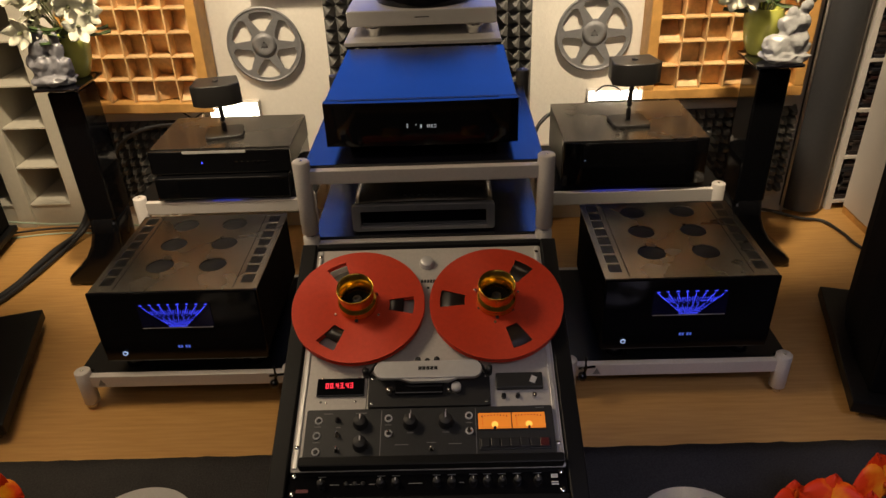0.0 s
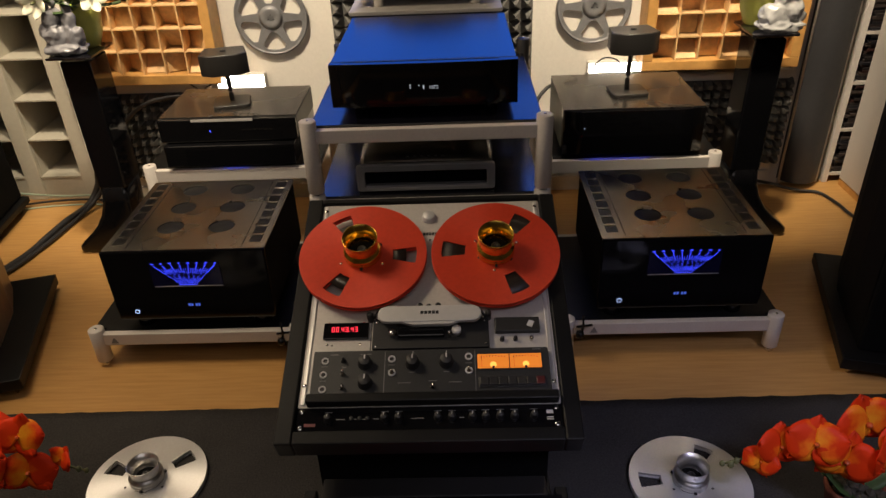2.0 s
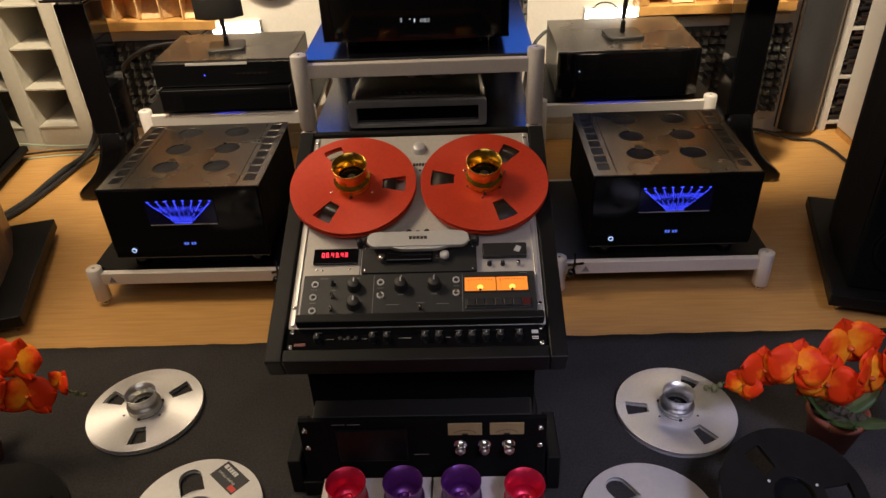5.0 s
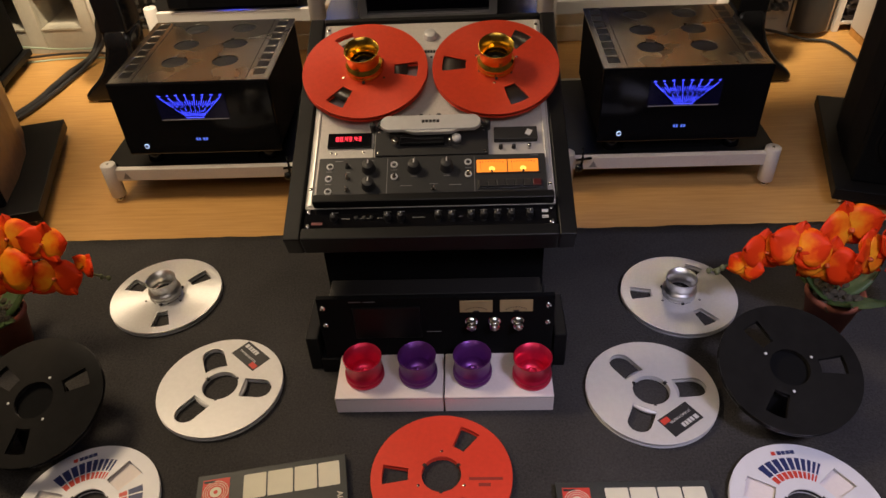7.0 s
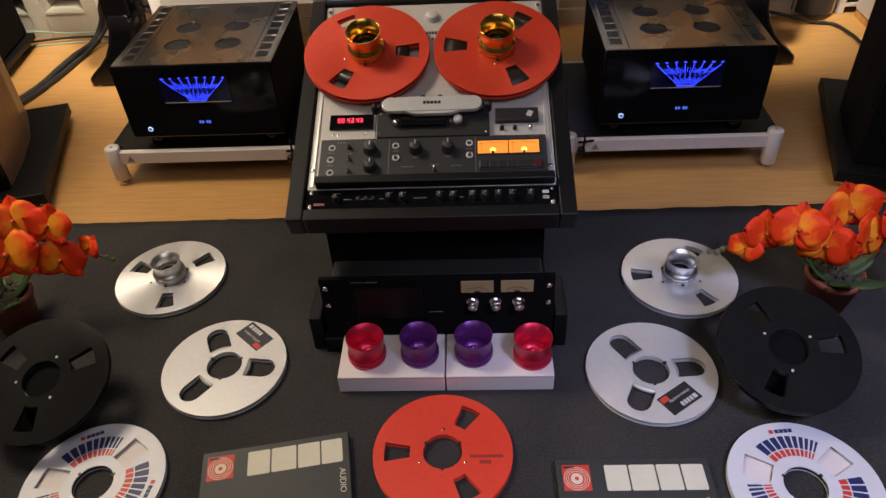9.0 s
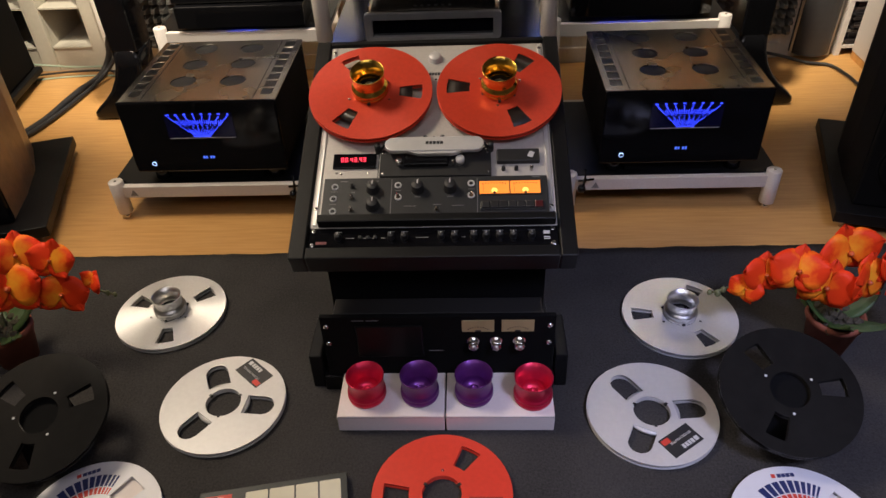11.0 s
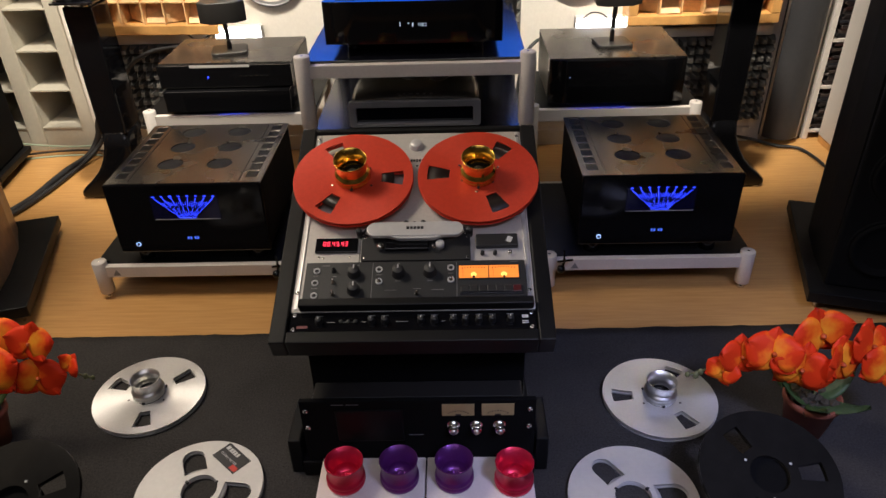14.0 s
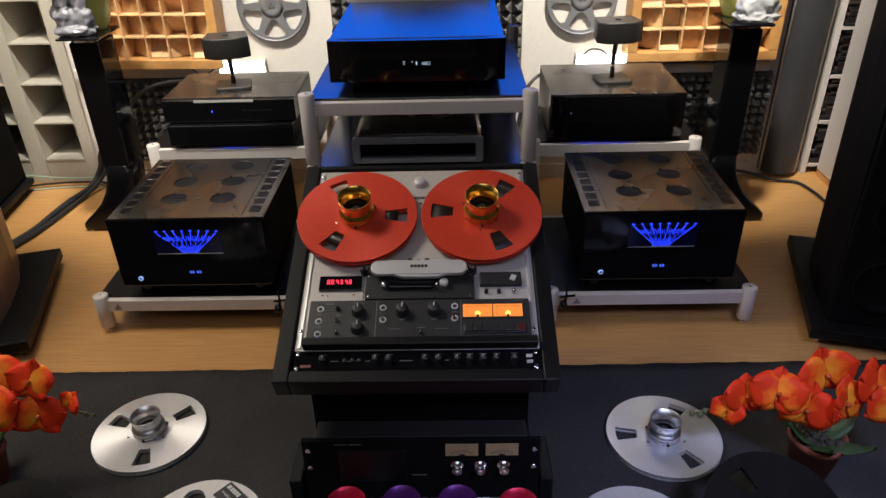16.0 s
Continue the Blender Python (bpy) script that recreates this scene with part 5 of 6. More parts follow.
def foam_panel(x0, x1, z0, z1, pitch, label):
    """Acoustic foam with rows of pyramids."""
    s = thing("acoustic_foam", pose(0, 0, 0), label, "acoustic panel", "foam panels")
    part("backing", bx(x0, NORTH - 0.016, z0, x1, NORTH - 0.001, z1), FOAM, s)
    nx, nz = max(1, round((x1 - x0) / pitch)), max(1, round((z1 - z0) / pitch))
    dx, dz = (x1 - x0) / nx, (z1 - z0) / nz
    b = B()
    for i in range(nx):
        for j in range(nz):
            xa, za = x0 + i * dx, z0 + j * dz
            g = 0.0012
            lo = [b.verts.new((xa + p * (dx - 2 * g) + g, NORTH - 0.0165, za + q * (dz - 2 * g) + g)) for p, q in ((0, 0), (1, 0), (1, 1), (0, 1))]
            t = 0.13 if pitch > 0.04 else 0.42
            jx, jz = random.uniform(-0.06, 0.06), random.uniform(-0.06, 0.06)
            hi = [b.verts.new((xa + (0.5 + jx + (p - 0.5) * t) * dx, NORTH - 0.016 - 0.042 * random.uniform(0.9, 1.05), za + (0.5 + jz + (q - 0.5) * t) * dz)) for p, q in ((0, 0), (1, 0), (1, 1), (0, 1))]
            b.faces.new(hi)
            for k in range(4):
                b.faces.new((lo[k], lo[(k + 1) % 4], hi[(k + 1) % 4], hi[k]))
    tagged(part("foam_relief", b, FOAM, s), kind="stuff")
    return s


foam_panel(-0.405, 0.325, 0.45, 0.885, 0.0435, "grey pyramid acoustic foam on the wall behind the rack")
foam_panel(-1.36, -0.9, 0.09, 0.443, 0.0355, "grey pyramid acoustic foam low on the wall")
foam_panel(0.91, 1.32, 0.08, 0.423, 0.0355, "grey pyramid acoustic foam low on the wall")


def diffuser(m, cols, rows, label, seed):
    """Wooden sound diffuser: a framed grid of wells with slanted floors. Local x right, z up, front at y = 0."""
    s = thing("sound_diffuser", m, label, "sound diffuser", "wooden diffusers")
    p, d, fr, fin = 0.0817, 0.1, 0.036, 0.0045
    W, Hh = cols * p, rows * p
    part("frame_rail", bx(-fr, -0.006, -fr, W + fr, d, -0.0005, bevel=0.003), PINE, s)
    part("frame_rail", bx(-fr, -0.006, Hh + 0.0005, W + fr, d, Hh + fr, bevel=0.003), PINE, s)
    part("frame_stile", bx(-fr, -0.006, 0, -0.0005, d, Hh, bevel=0.003), PINE, s)
    part("frame_stile", bx(W + 0.0005, -0.006, 0, W + fr, d, Hh, bevel=0.003), PINE, s)
    part("backing", bx(0, d - 0.006, 0, W, d, Hh), BIRCH, s)
    for i in range(1, cols):
        part("fin", bx(i * p - fin / 2, 0.004, 0, i * p + fin / 2, d - 0.0065, Hh), BIRCH, s)
    for j in range(1, rows):
        for i in range(cols):
            part("fin", bx(i * p + fin / 2 + 0.0003, 0.005, j * p - fin / 2, (i + 1) * p - fin / 2 - 0.0003, d - 0.0065, j * p + fin / 2), BIRCH, s)
    rng = random.Random(seed)
    h = p / 2 - fin / 2 - 0.0006
    for i in range(cols):
        for j in range(rows):
            # the floor of each well slants to one of four sides
            dep, slope, turn = rng.choice((0.045, 0.052, 0.06)), rng.choice((0.0, 0.022, 0.034)), rng.choice((0, 1, 1, 2, 3, 3))
            b, cx, cz = B(), (i + 0.5) * p, (j + 0.5) * p
            tx, tz = ((0, 1), (1, 0), (0, -1), (-1, 0))[turn]
            lo = [b.verts.new((cx + sx * h, d - 0.0068, cz + sz * h)) for sx, sz in ((-1, -1), (1, -1), (1, 1), (-1, 1))]
            hi = [b.verts.new((cx + sx * h, dep + slope * (sx * tx + sz * tz), cz + sz * h)) for sx, sz in ((-1, -1), (1, -1), (1, 1), (-1, 1))]
            b.faces.new(lo)
            b.faces.new(hi)
            for k in range(4):
                b.faces.new((lo[k], lo[(k + 1) % 4], hi[(k + 1) % 4], hi[k]))
            part("well_block", b, BIRCH, s)
    return s


diffuser(pose(-1.267, 2.53, 0.545, 0, 1.0, 0), 5, 6, "framed wooden sound diffuser with square wells hung on the wall", 3)
diffuser(pose(0.7525, 2.535, 0.531, 0, 0, 0), 6, 6, "framed wooden sound diffuser with square wells on the wall", 5)

# blue screen above, met only by its mirror image in the glass tops
sc = thing("wall_screen", pose(-0.04, NORTH - 0.002, 0.9), "wide wall-mounted screen showing a blue picture", "television")
part("housing", bx(-0.62, -0.04, 0.0, 0.62, 0, 0.7, bevel=0.004), SATIN, sc)
part("picture", bx(-0.605, -0.0425, 0.012, 0.605, -0.0405, 0.688), SCREEN, sc, "glowing blue picture")


# ---- black columns with vases ----
def column(x, y, side, label):
    """Slim gloss black loudspeaker column on a flared foot, with a glass top plate. side: where the foot reaches furthest."""
    s = thing("column_speaker", pose(x, y, FLOORZ), label, "speaker", "column speakers")
    part("cabinet", bx(-0.049, -0.065, 0.265, 0.049, 0.065, 0.714, bevel=0.006, seg=3), GLOSS, s)
    # flared foot: cross-sections that widen towards the ground
    b = B()
    rings = []
    for z, w, f, off in ((0.27, 0.049, 0.065, 0), (0.21, 0.052, 0.066, 0.005), (0.16, 0.059, 0.067, 0.016), (0.115, 0.07, 0.068, 0.032), (0.08, 0.083, 0.068, 0.052), (0.05, 0.096, 0.067, 0.075), (0.03, 0.103, 0.066, 0.088), (0.014, 0.104, 0.064, 0.09), (0.006, 0.1, 0.06, 0.09)):
        rings.append([b.verts.new((cx + side * off, cy, z)) for cx, cy in rounded(-w, -f, w, f, 0.02, 4)])
    for p, q in zip(rings, rings[1:]):
        n = len(p)
        for i in range(n):
            b.faces.new((p[i], p[(i + 1) % n], q[(i + 1) % n], q[i])).smooth = True
    b.faces.new(rings[0])
    b.faces.new(rings[-1][::-1])
    part("foot", b, GLOSS, s, "flared gloss black foot")
    for px in ((0.01, 0.165) if side > 0 else (-0.165, -0.01)):
        for py in (-0.045, 0.045):
            part("pad", disc_solid(B(), 0.014, 0.0, 0.0065, 16, Matrix.Translation((px, py, 0))), CHROME, s)
    for px in (-0.04, 0.04):
        part("standoff", disc_solid(B(), 0.005, 0.713, 0.729, 14, Matrix.Translation((px, 0.05, 0))), CHROME, s)
        part("standoff", disc_solid(B(), 0.005, 0.713, 0.729, 14, Matrix.Translation((px, -0.05, 0))), CHROME, s)
    part("top_plate", plate([rounded(-0.071, -0.1, 0.071, 0.085, 0.01)], 0.729, 0.736, 0.001), GLASS, s, "black glass top plate")
    return s


column(-1.172, 2.27, -1, "slim gloss black column speaker carrying a vase and a figurine")
column(1.023, 2.27, 1, "slim gloss black column speaker carrying a vase and a figurine")


def bouquet(x, y, z, seed):
    s = thing("flower_vase", pose(x, y, z), "lime green ceramic vase with cream lilies and green leaves", "vase", "vases")
    part("vase", lathe(B(), [(0, 0), (0.028, 0), (0.034, 0.006), (0.05, 0.05), (0.057, 0.1), (0.058, 0.142), (0.056, 0.145), (0.0535, 0.142), (0.05, 0.1), (0, 0.095)], 40), LIME, s, "lime glazed ceramic vase")
    rng = random.Random(seed)
    for k in range(14):
        a = rng.uniform(0, 360)
        tip = Vector((rng.uniform(-0.15, 0.1), rng.uniform(-0.1, 0.04), rng.uniform(0.16, 0.3)))
        part("stem", tube(B(), smooth_path([(0, 0, 0.1), tip * 0.6 + Vector((0, 0, 0.07)), tip], 5), 0.0025, 6), STEM, s)
        m = facing(tip, tip + Vector((rng.uniform(-0.9, 0.9), -1, rng.uniform(-0.4, 0.6))), a)
        f = part("flower", lathe(B(), [(0, 0.0), (0.004, 0.003), (0.006, 0.015), (0.002, 0.028), (0, 0.028)], 8), STEM, s, m=m)
        for i in range(6):
            part("petal", LILY, PETALWHITE, f, m=pose(0, 0, 0.002 * (i % 2), 0, -28 + rng.uniform(-10, 10), 60 * i + rng.uniform(-7, 7)))
    for k in range(11):
        a = rng.uniform(0, 360)
        part("leaf", VASELEAF, LEAF, s, m=pose(0.02 * math.cos(radians(a)), 0.02 * math.sin(radians(a)), 0.13 + rng.uniform(0, 0.03), 0, rng.uniform(-40, 12), a))
    return s


LILY = mesh_from(petal_shape(0.056, 0.034, cup=1.0), "petal")
VASELEAF = mesh_from(petal_shape(0.105, 0.036, cup=0.6, thick=0.0012), "leaf")
bouquet(-1.155, 2.31, 0.712, 2)
bouquet(1.0, 2.31, 0.712, 9)


def figurine(x, y, z, seed, blobs, material, label):
    """A lumpy porcelain group, one plain mesh."""
    b = B()
    rng = random.Random(seed)
    for bxx, byy, bz, r, sz in blobs:
        n = len(b.verts)
        res = bmesh.ops.create_icosphere(b, subdivisions=3, radius=r, matrix=Matrix.Translation((bxx, byy, bz)) @ Matrix.Diagonal((1, 0.85, sz, 1)))
        for v in res["verts"]:
            c = v.co - Vector((bxx, byy, bz))
            k = noise.noise(v.co * 55 + Vector((seed, 0, 0))) * 0.3 + noise.noise(v.co * 130) * 0.14
            v.co += c * k
            v.co.z = max(v.co.z, 0.0)
    bmesh.ops.scale(b, vec=(1.3, 1.05, 1.42), verts=b.verts)
    me = bpy.data.meshes.new("figurine")
    b.to_mesh(me)
    b.free()
    tmp = new("figurine", me)
    mod = tmp.modifiers.new("join", "REMESH")
    mod.mode, mod.voxel_size, mod.use_smooth_shade = "VOXEL", 0.0026, True
    bpy.context.view_layer.update()
    whole = bpy.data.meshes.new_from_object(tmp.evaluated_get(bpy.context.evaluated_depsgraph_get()))
    bpy.data.objects.remove(tmp)
    bpy.data.meshes.remove(me)
    o = part("figurine", whole, material)
    o.matrix_basis = pose(x, y, z)
    return tagged(o, label, "figurine", "figurines")


figurine(-1.188, 2.222, 0.712, 1,
         [(0, 0, 0.012, 0.052, 0.3), (-0.012, 0, 0.035, 0.036, 0.9), (0.02, 0, 0.04, 0.03, 0.9), (-0.022, 0, 0.075, 0.02, 1.3), (-0.024, 0, 0.108, 0.012, 1.2), (-0.004, 0.005, 0.085, 0.014, 1.4), (-0.004, 0, 0.112, 0.01, 1.1), (0.024, 0, 0.07, 0.017, 1.4), (0.026, 0, 0.098, 0.011, 1.2), (0.04, -0.005, 0.045, 0.015, 1.2), (-0.042, -0.005, 0.05, 0.012, 1.6)],
         PORCELAIN, "grey-blue porcelain figurine group on a black column")
figurine(1.042, 2.22, 0.712, 4,
         [(0, 0, 0.01, 0.056, 0.28), (-0.012, 0, 0.03, 0.038, 0.8), (0.016, 0, 0.038, 0.034, 1.0), (0.0, 0, 0.07, 0.024, 1.2), (0.024, 0, 0.08, 0.02, 1.3), (0.0, 0, 0.1, 0.012, 1.2), (0.03, 0, 0.112, 0.013, 1.1), (0.012, 0, 0.088, 0.014, 1.3), (-0.032, -0.004, 0.04, 0.016, 0.9), (0.04, 0, 0.03, 0.018, 1.0)],
         mat("white_porcelain", (0.4, 0.4, 0.4), 0.25, vary=0.25, scale=70, coat=0.4), "grey-white porcelain figurine group on a black column")


# ---- shelves at the sides ----
def cube_shelf():
    s = thing("cube_shelf", pose(-1.5435, 2.668, FLOORZ), "tall cream lacquered shelf with empty square compartments", "shelf")
    stile, w, pitch = 0.068, 0.173, 0.1662
    for k in range(3):
        x1 = 0.0735 if k == 0 else -w - (k - 1) * (w + stile)
        x0 = 0.0005 if k == 0 else x1 - stile + 0.001
        part("stile", bx(x0, 0, 0, x1, 0.02, 1.95, bevel=0.002), SHELFWHITE, s)
        part("upright", bx(x0, 0.0202, 0, x0 + 0.018, 0.29, 1.95), SHELFWHITE, s)
        if k:
            part("upright", bx(x1 - 0.018, 0.0202, 0, x1, 0.29, 1.95), SHELFWHITE, s)
        if k < 2:
            a = x0 if k == 0 else x0 - 0.0005
            for j in range(12):
                z = 0.107 + j * pitch
                part("shelf_board", bx(a - w + 0.001, 0.003, z - 0.0085, a - 0.001, 0.285, z, bevel=0.001), SHELFWHITE, s)
            part("plinth_board", bx(a - w + 0.001, 0.008, 0, a - 0.001, 0.02, 0.098), SHELFWHITE, s)
            part("back_panel", bx(a - w + 0.001, 0.2855, 0.1, a - 0.001, 0.2895, 1.95), SHELFWHITE, s)
    return s


cube_shelf()


def cd_tower():
    s = thing("disc_rack", pose(1.53, 2.63, FLOORZ), "tall white rack filled with stacked disc cases", "disc rack")
    part("upright", bx(0, 0, 0, 0.022, 0.2, 2.0, bevel=0.002), WHITEMETAL, s)
    part("upright", bx(0.2, 0, 0, 0.222, 0.2, 2.0, bevel=0.002), WHITEMETAL, s)
    part("back_panel", bx(0.0222, 0.19, 0.0, 0.1998, 0.2, 2.0), WHITEMETAL, s)
    for j in range(11):
        part("shelf_board", bx(0.0222, 0.002, 0.03 + j * 0.19, 0.1998, 0.189, 0.042 + j * 0.19), WHITEMETAL, s)
    return s


cd_tower()
CASES = [mat("dark_disc_case", c, 0.3, vary=0.3, piece=0.6) for c in ((0.03, 0.025, 0.025), (0.06, 0.045, 0.04), (0.02, 0.02, 0.025), (0.17, 0.15, 0.13), (0.045, 0.02, 0.018))]
rngc = random.Random(12)
case_mesh = [mesh_from(bx(0, 0, 0, 0.142, 0.124, 0.0098, bevel=0.0006, seg=1), "disc_case") for _ in CASES]
for me, mt in zip(case_mesh, CASES):
    me.materials.append(mt)
for j in range(6):
    for k in range(17):
        i = rngc.choices(range(5), (5, 4, 4, 1, 1))[0]
        o = new("disc_case", case_mesh[i])
        o.matrix_basis = pose(1.555 + rngc.uniform(0, 0.025), 2.634 + rngc.uniform(0, 0.012), FLOORZ + 0.0422 + j * 0.19 + k * 0.0101)
        tagged(o, "dark plastic disc case lying in the white rack", "disc case", "disc cases")


def wardrobe():
    s = thing("white_cabinet", pose(1.585, 2.37, FLOORZ), "tall plain white cabinet beside the disc rack", "cabinet")
    part("side_panel", bx(0, 0, 0.03, 0.02, 0.24, 2.1, bevel=0.002), WHITEMETAL, s)
    part("front_door", bx(0.021, -0.018, 0.03, 0.45, 0, 2.1, bevel=0.002), WHITEMETAL, s)
    part("plinth", bx(0.003, 0.002, 0, 0.45, 0.24, 0.0298), PINE, s, "wooden plinth")
    part("carcass", bx(0.0205, 0.002, 0.0302, 0.45, 0.24, 2.1), WHITEMETAL, s)
    return s


wardrobe()


# ---- loudspeakers at the sides ----
VENEER = mat("oiled_walnut_veneer", (0.3, 0.17, 0.08), 0.35, vary=0.3, scale=40, coarse=12)


def floor_speaker(corner, angle, side, body_mat, label, inset=0.0):
    """Tall speaker on a black plinth. Local x runs away from the room's middle, y to the back."""
    s = thing("floor_speaker", pose(*corner, FLOORZ, 0, 0, angle), label, "speaker", "floor speakers")
    k = side
    def bxs(x0, y0, z0, x1, y1, z1, **kw):
        return bx(min(k * x0, k * x1), y0, z0, max(k * x0, k * x1), y1, z1, **kw)
    part("plinth", bxs(0, 0, 0.03, 0.42, 0.555, 0.066, bevel=0.003), MATTE, s, "black plinth plate")
    for px in (0.03, 0.39):
        for py in (0.03, 0.525):
            part("spike", lathe(B(), [(0, 0.0), (0.004, 0.0), (0.012, 0.03), (0, 0.03)], 16, Matrix.Translation((k * px, py, 0))), CHROME, s)
    b = B()
    rings = []
    for z in (0.0665, 0.5, 0.95):
        lean = 0.05 * (z - 0.045)
        pts = [(0.095, 0.07), (0.085, 0.2), (0.088, 0.35), (0.12, 0.5), (0.3, 0.5), (0.33, 0.35), (0.335, 0.2), (0.325, 0.07)]
        rings.append([b.verts.new((k * (px - inset), py + lean, z)) for px, py in pts])
    for p, q in zip(rings, rings[1:]):
        for i in range(8):
            b.faces.new((p[i], p[(i + 1) % 8], q[(i + 1) % 8], q[i]))
    b.faces.new(rings[0])
    b.faces.new(rings[-1])
    part("cabinet", b, body_mat, s)
    part("front_baffle", bxs(0.092 - inset, 0.045, 0.0666, 0.328 - inset, 0.069, 0.93, bevel=0.006), VELVET if inset else GLOSS, s, "black front baffle")
    for z, r in ((0.2, 0.085), (0.42, 0.085), (0.64, 0.085)):
        d = part("woofer", lathe(B(), [(r, 0), (r, 0.006), (r * 0.9, 0.008), (r * 0.82, 0.004), (r * 0.35, -0.012), (0, -0.006)], 40, pose(k * (0.21 - inset), 0.0448, z, 90)), VELVET if inset else KNOB, s)
        part("surround", lathe(B(), [(r * 1.0, 0.001), (r * 1.06, 0.004), (r * 1.1, 0.0)], 40, pose(k * (0.21 - inset), 0.0448, z, 90)), VELVET if inset else KNOB, d)
    return s


floor_speaker((-1.17, 1.44), 16.5, -1, VENEER, "tall walnut floor speaker on a black plinth plate")
floor_speaker((1.055, 1.455), -16.0, 1, VELVET, "tall matte black floor speaker on a black plinth plate", 0.05)


def subwoofer():
    s = thing("bass_speaker", pose(-1.93, 2.28, FLOORZ, 0, 0, 6), "black bass speaker with a large round driver on low castors", "speaker")
    part("cabinet", bx(-0.1, 0, 0.06, 0.2, 0.28, 0.5, bevel=0.01), VELVET, s)
    part("driver", lathe(B(), [(0.14, 0), (0.14, 0.008), (0.138, 0.012), (0.125, 0.004), (0.05, -0.02), (0, -0.012)], 48, pose(0.05, -0.0005, 0.28, 90)), KNOB, s, "round black driver")
    part("trim_ring", lathe(B(), [(0.138, 0.009), (0.142, 0.013), (0.147, 0.0)], 48, pose(0.05, -0.0005, 0.28, 90)), GREYREEL, s)
    part("dolly", bx(-0.11, -0.015, 0.035, 0.22, 0.29, 0.0598, bevel=0.004), MATTE, s)
    for x in (-0.08, 0.18):
        for y in (0.03, 0.25):
            part("castor", lathe(B(), [(0, -0.01), (0.0175, -0.01), (0.0175, 0.01), (0, 0.01)], 18, pose(x, y, 0.0175, 0, 90, 0)), KNOB, s)
            part("castor_fork", bx(x - 0.013, y - 0.006, 0.018, x - 0.0105, y + 0.006, 0.0352), CHROME, s)
    return s


subwoofer()


# ---- cables ----
def cable(pts, r, material, label, n=10):
    return tagged(part("cable", tube(B(), [Vector((q.x, q.y, q.z if q.z > 0.1 else max(q.z + FLOORZ, FLOORZ + r))) for q in smooth_path(pts, n)], r, 10), material), label, "cable", "cables")


cable([(-1.33, 2.6, 0.3), (-1.4, 2.62, 0.2), (-1.47, 2.62, 0.06), (-1.5, 2.56, 0.015), (-1.525, 2.45, 0.015), (-1.54, 2.33, 0.015), (-1.56, 2.16, 0.015), (-1.66, 1.9, 0.015)], 0.013, CABLE, "thick black speaker cable lying on the floor")
cable([(-1.36, 2.6, 0.16), (-1.45, 2.58, 0.05), (-1.49, 2.49, 0.012), (-1.505, 2.38, 0.012), (-1.525, 2.25, 0.012), (-1.57, 2.08, 0.012), (-1.7, 1.85, 0.012)], 0.009, CABLE, "black cable running down to the floor")
cable([(-1.2, 2.6, 0.03), (-1.47, 2.637, 0.03), (-1.63, 2.64, 0.03), (-1.83, 2.645, 0.045)], 0.004, CABLEGREEN, "thin pale green cable on the floor")
cable([(-1.15, 2.56, 0.008), (-1.46, 2.617, 0.018), (-1.62, 2.622, 0.018), (-1.8, 2.6, 0.012)], 0.0045, CABLE, "thin black cable on the floor")
cable([(-1.15, 2.54, 0.004), (-1.45, 2.6, 0.004), (-1.62, 2.603, 0.004), (-1.78, 2.575, 0.004)], 0.0035, CABLEGREEN, "thin pale green cable on the floor")
cable([(-1.27, 2.56, 0.2), (-1.24, 2.555, 0.34), (-1.15, 2.55, 0.42), (-1.03, 2.55, 0.452), (-0.92, 2.55, 0.445), (-0.86, 2.55, 0.4)], 0.008, CABLE, "black cable arching in front of the wall")
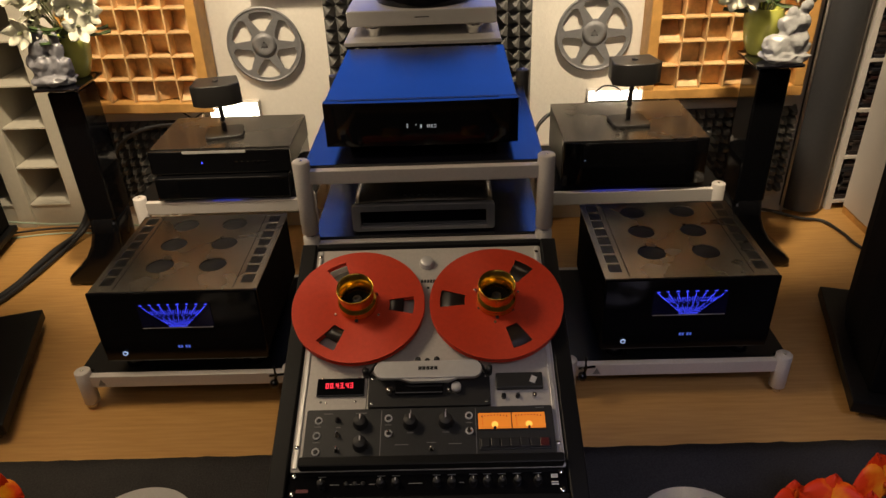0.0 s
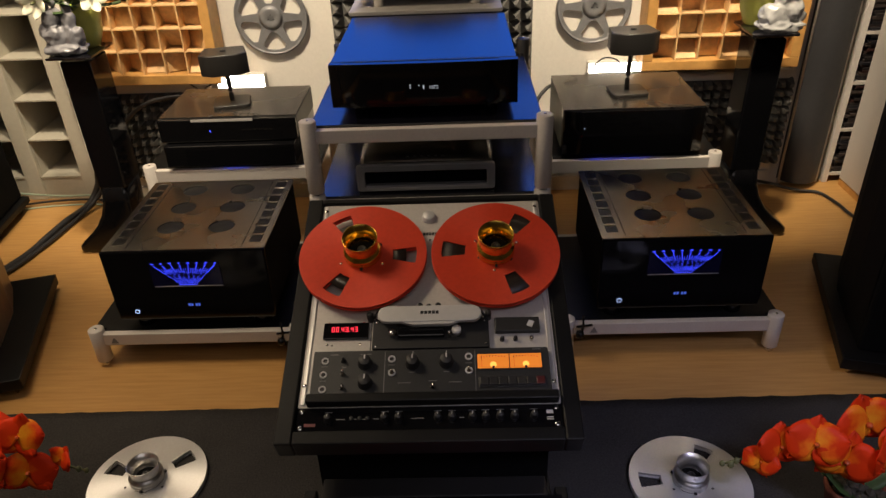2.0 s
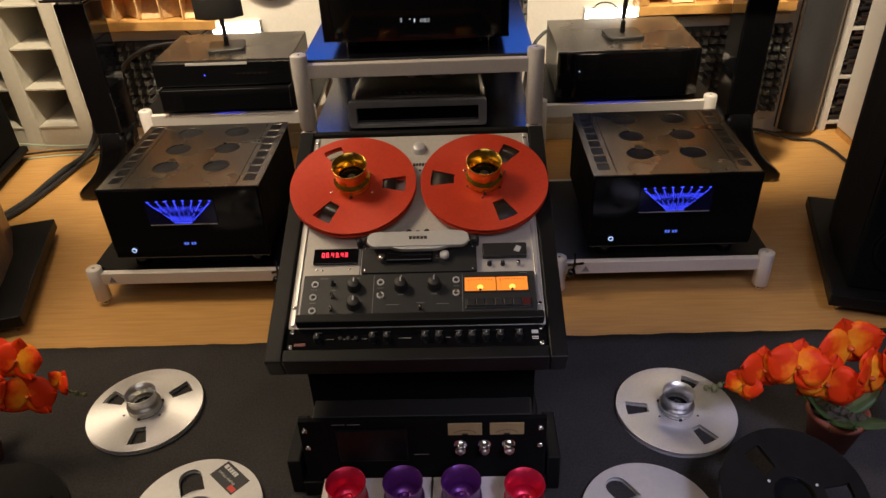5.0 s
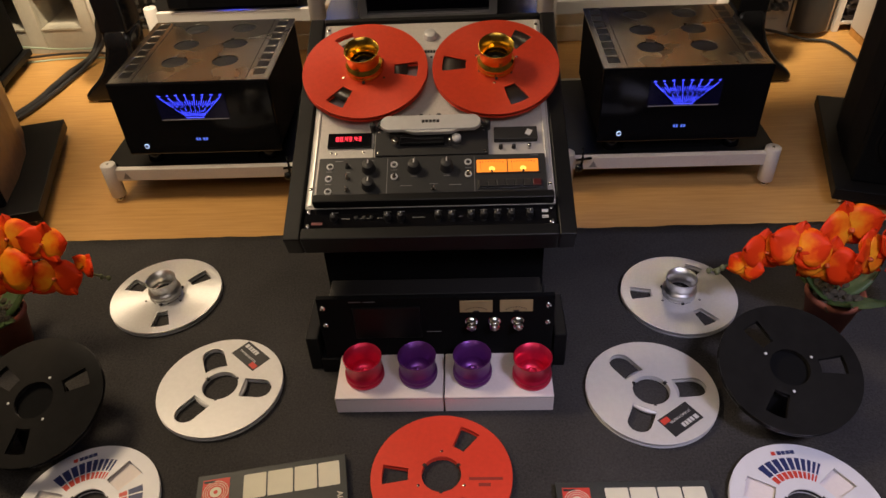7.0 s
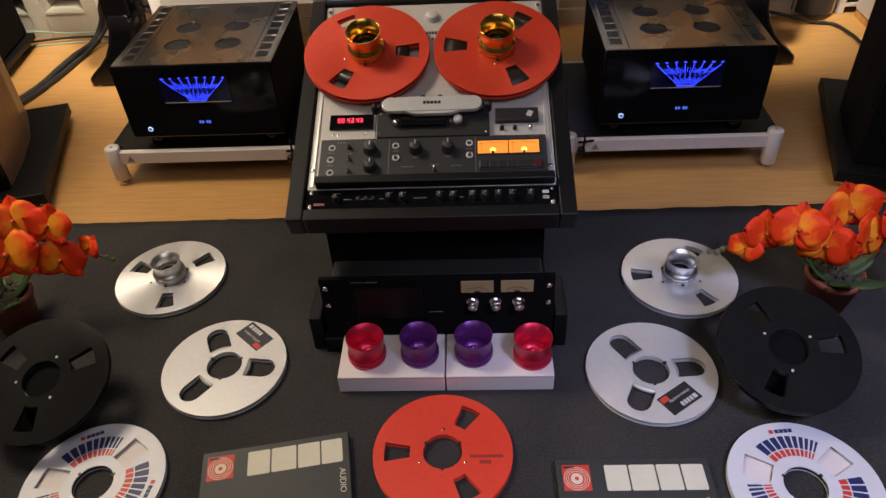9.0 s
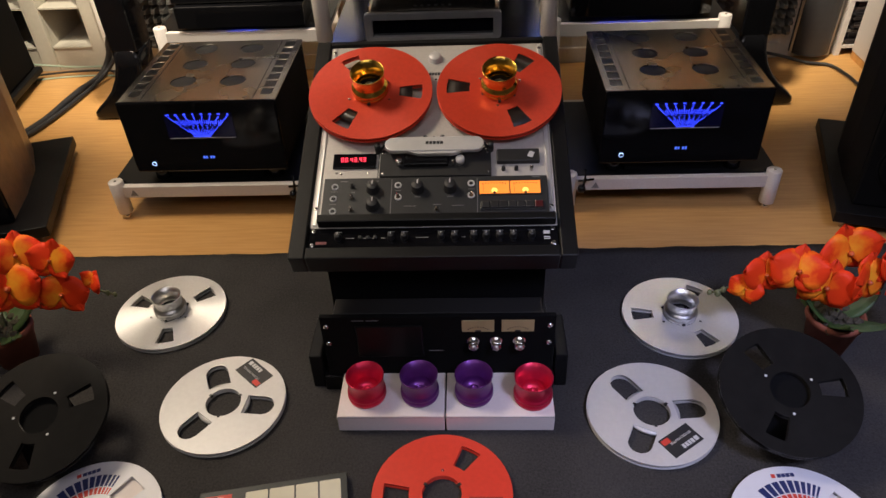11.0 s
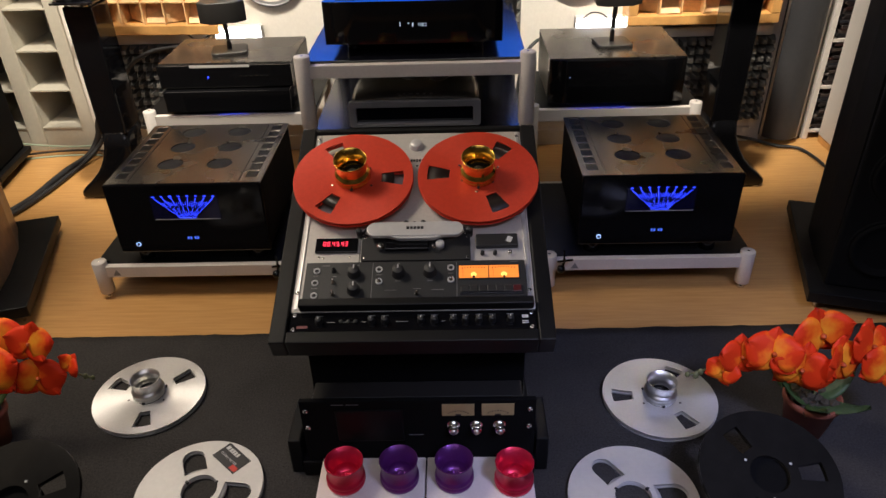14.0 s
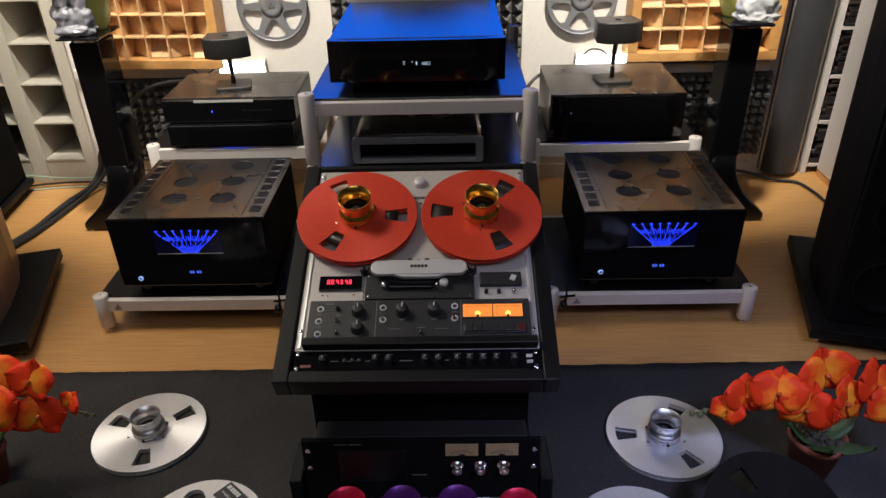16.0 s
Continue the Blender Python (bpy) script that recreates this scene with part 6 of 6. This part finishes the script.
cable([(1.2, 2.58, 0.05), (1.3, 2.57, 0.03), (1.39, 2.545, 0.012), (1.47, 2.52, 0.01), (1.5, 2.42, 0.01), (1.515, 2.31, 0.01), (1.6, 2.1, 0.01)], 0.006, CABLE, "black speaker cable lying along the cabinet")
cable([(-0.44, 2.0, 0.006), (-0.38, 1.9, 0.006), (-0.36, 1.75, 0.006), (-0.35, 1.6, 0.006)], 0.005, CABLE, "thin black cable on the floor")
cable([(0.3, 2.0, 0.008), (0.36, 2.1, 0.008), (0.31, 2.25, 0.008), (0.38, 2.35, 0.008)], 0.007, CABLE, "black cable on the floor behind the rack")
cable([(0.335, 2.4, 0.02), (0.30, 2.45, 0.2), (0.33, 2.5, 0.38), (0.37, 2.53, 0.44), (0.42, 2.56, 0.45), (0.47, 2.58, 0.42)], 0.007, CABLE, "braided cable rising behind a component")
cable([(-0.87, 2.59, 0.49), (-0.9, 2.58, 0.475), (-0.93, 2.585, 0.462), (-0.97, 2.595, 0.485)], 0.003, CABLE, "thin lamp lead on the wall")
cable([(0.55, 2.59, 0.50), (0.585, 2.58, 0.535), (0.63, 2.58, 0.53), (0.66, 2.59, 0.50)], 0.003, CABLE, "thin lamp lead on the wall")
cable([(0.8, 2.6, 0.468), (0.86, 2.6, 0.475), (0.93, 2.6, 0.471), (1.03, 2.6, 0.478), (1.1, 2.6, 0.47)], 0.003, CABLE, "thin lead lying along the wall rail")


def binding_clip(x, y, z, label):
    """Small black lever switch on the stand's beam."""
    s = thing("cable_clamp", pose(x, y, z), label, "clamp", "clamps")
    part("lever", tube(B(), [(0, -0.012, -0.01), (0.004, -0.014, 0.02), (0.002, -0.012, 0.05)], 0.004, 10), GLOSS, s)
    part("knob", lathe(B(), [(0, -0.012), (0.01, -0.009), (0.012, 0), (0.01, 0.009), (0, 0.012)], 16, pose(-0.004, -0.014, -0.012)), GLOSS, s)
    part("bar", tube(B(), [(-0.015, -0.01, 0.012), (0.03, -0.008, 0.016)], 0.0035, 8), GLOSS, s)


binding_clip(-0.465, 1.567, 0.075, "black cable clamp with lever on the amplifier stand")
binding_clip(0.372, 1.555, 0.085, "black cable clamp with lever on the amplifier stand")
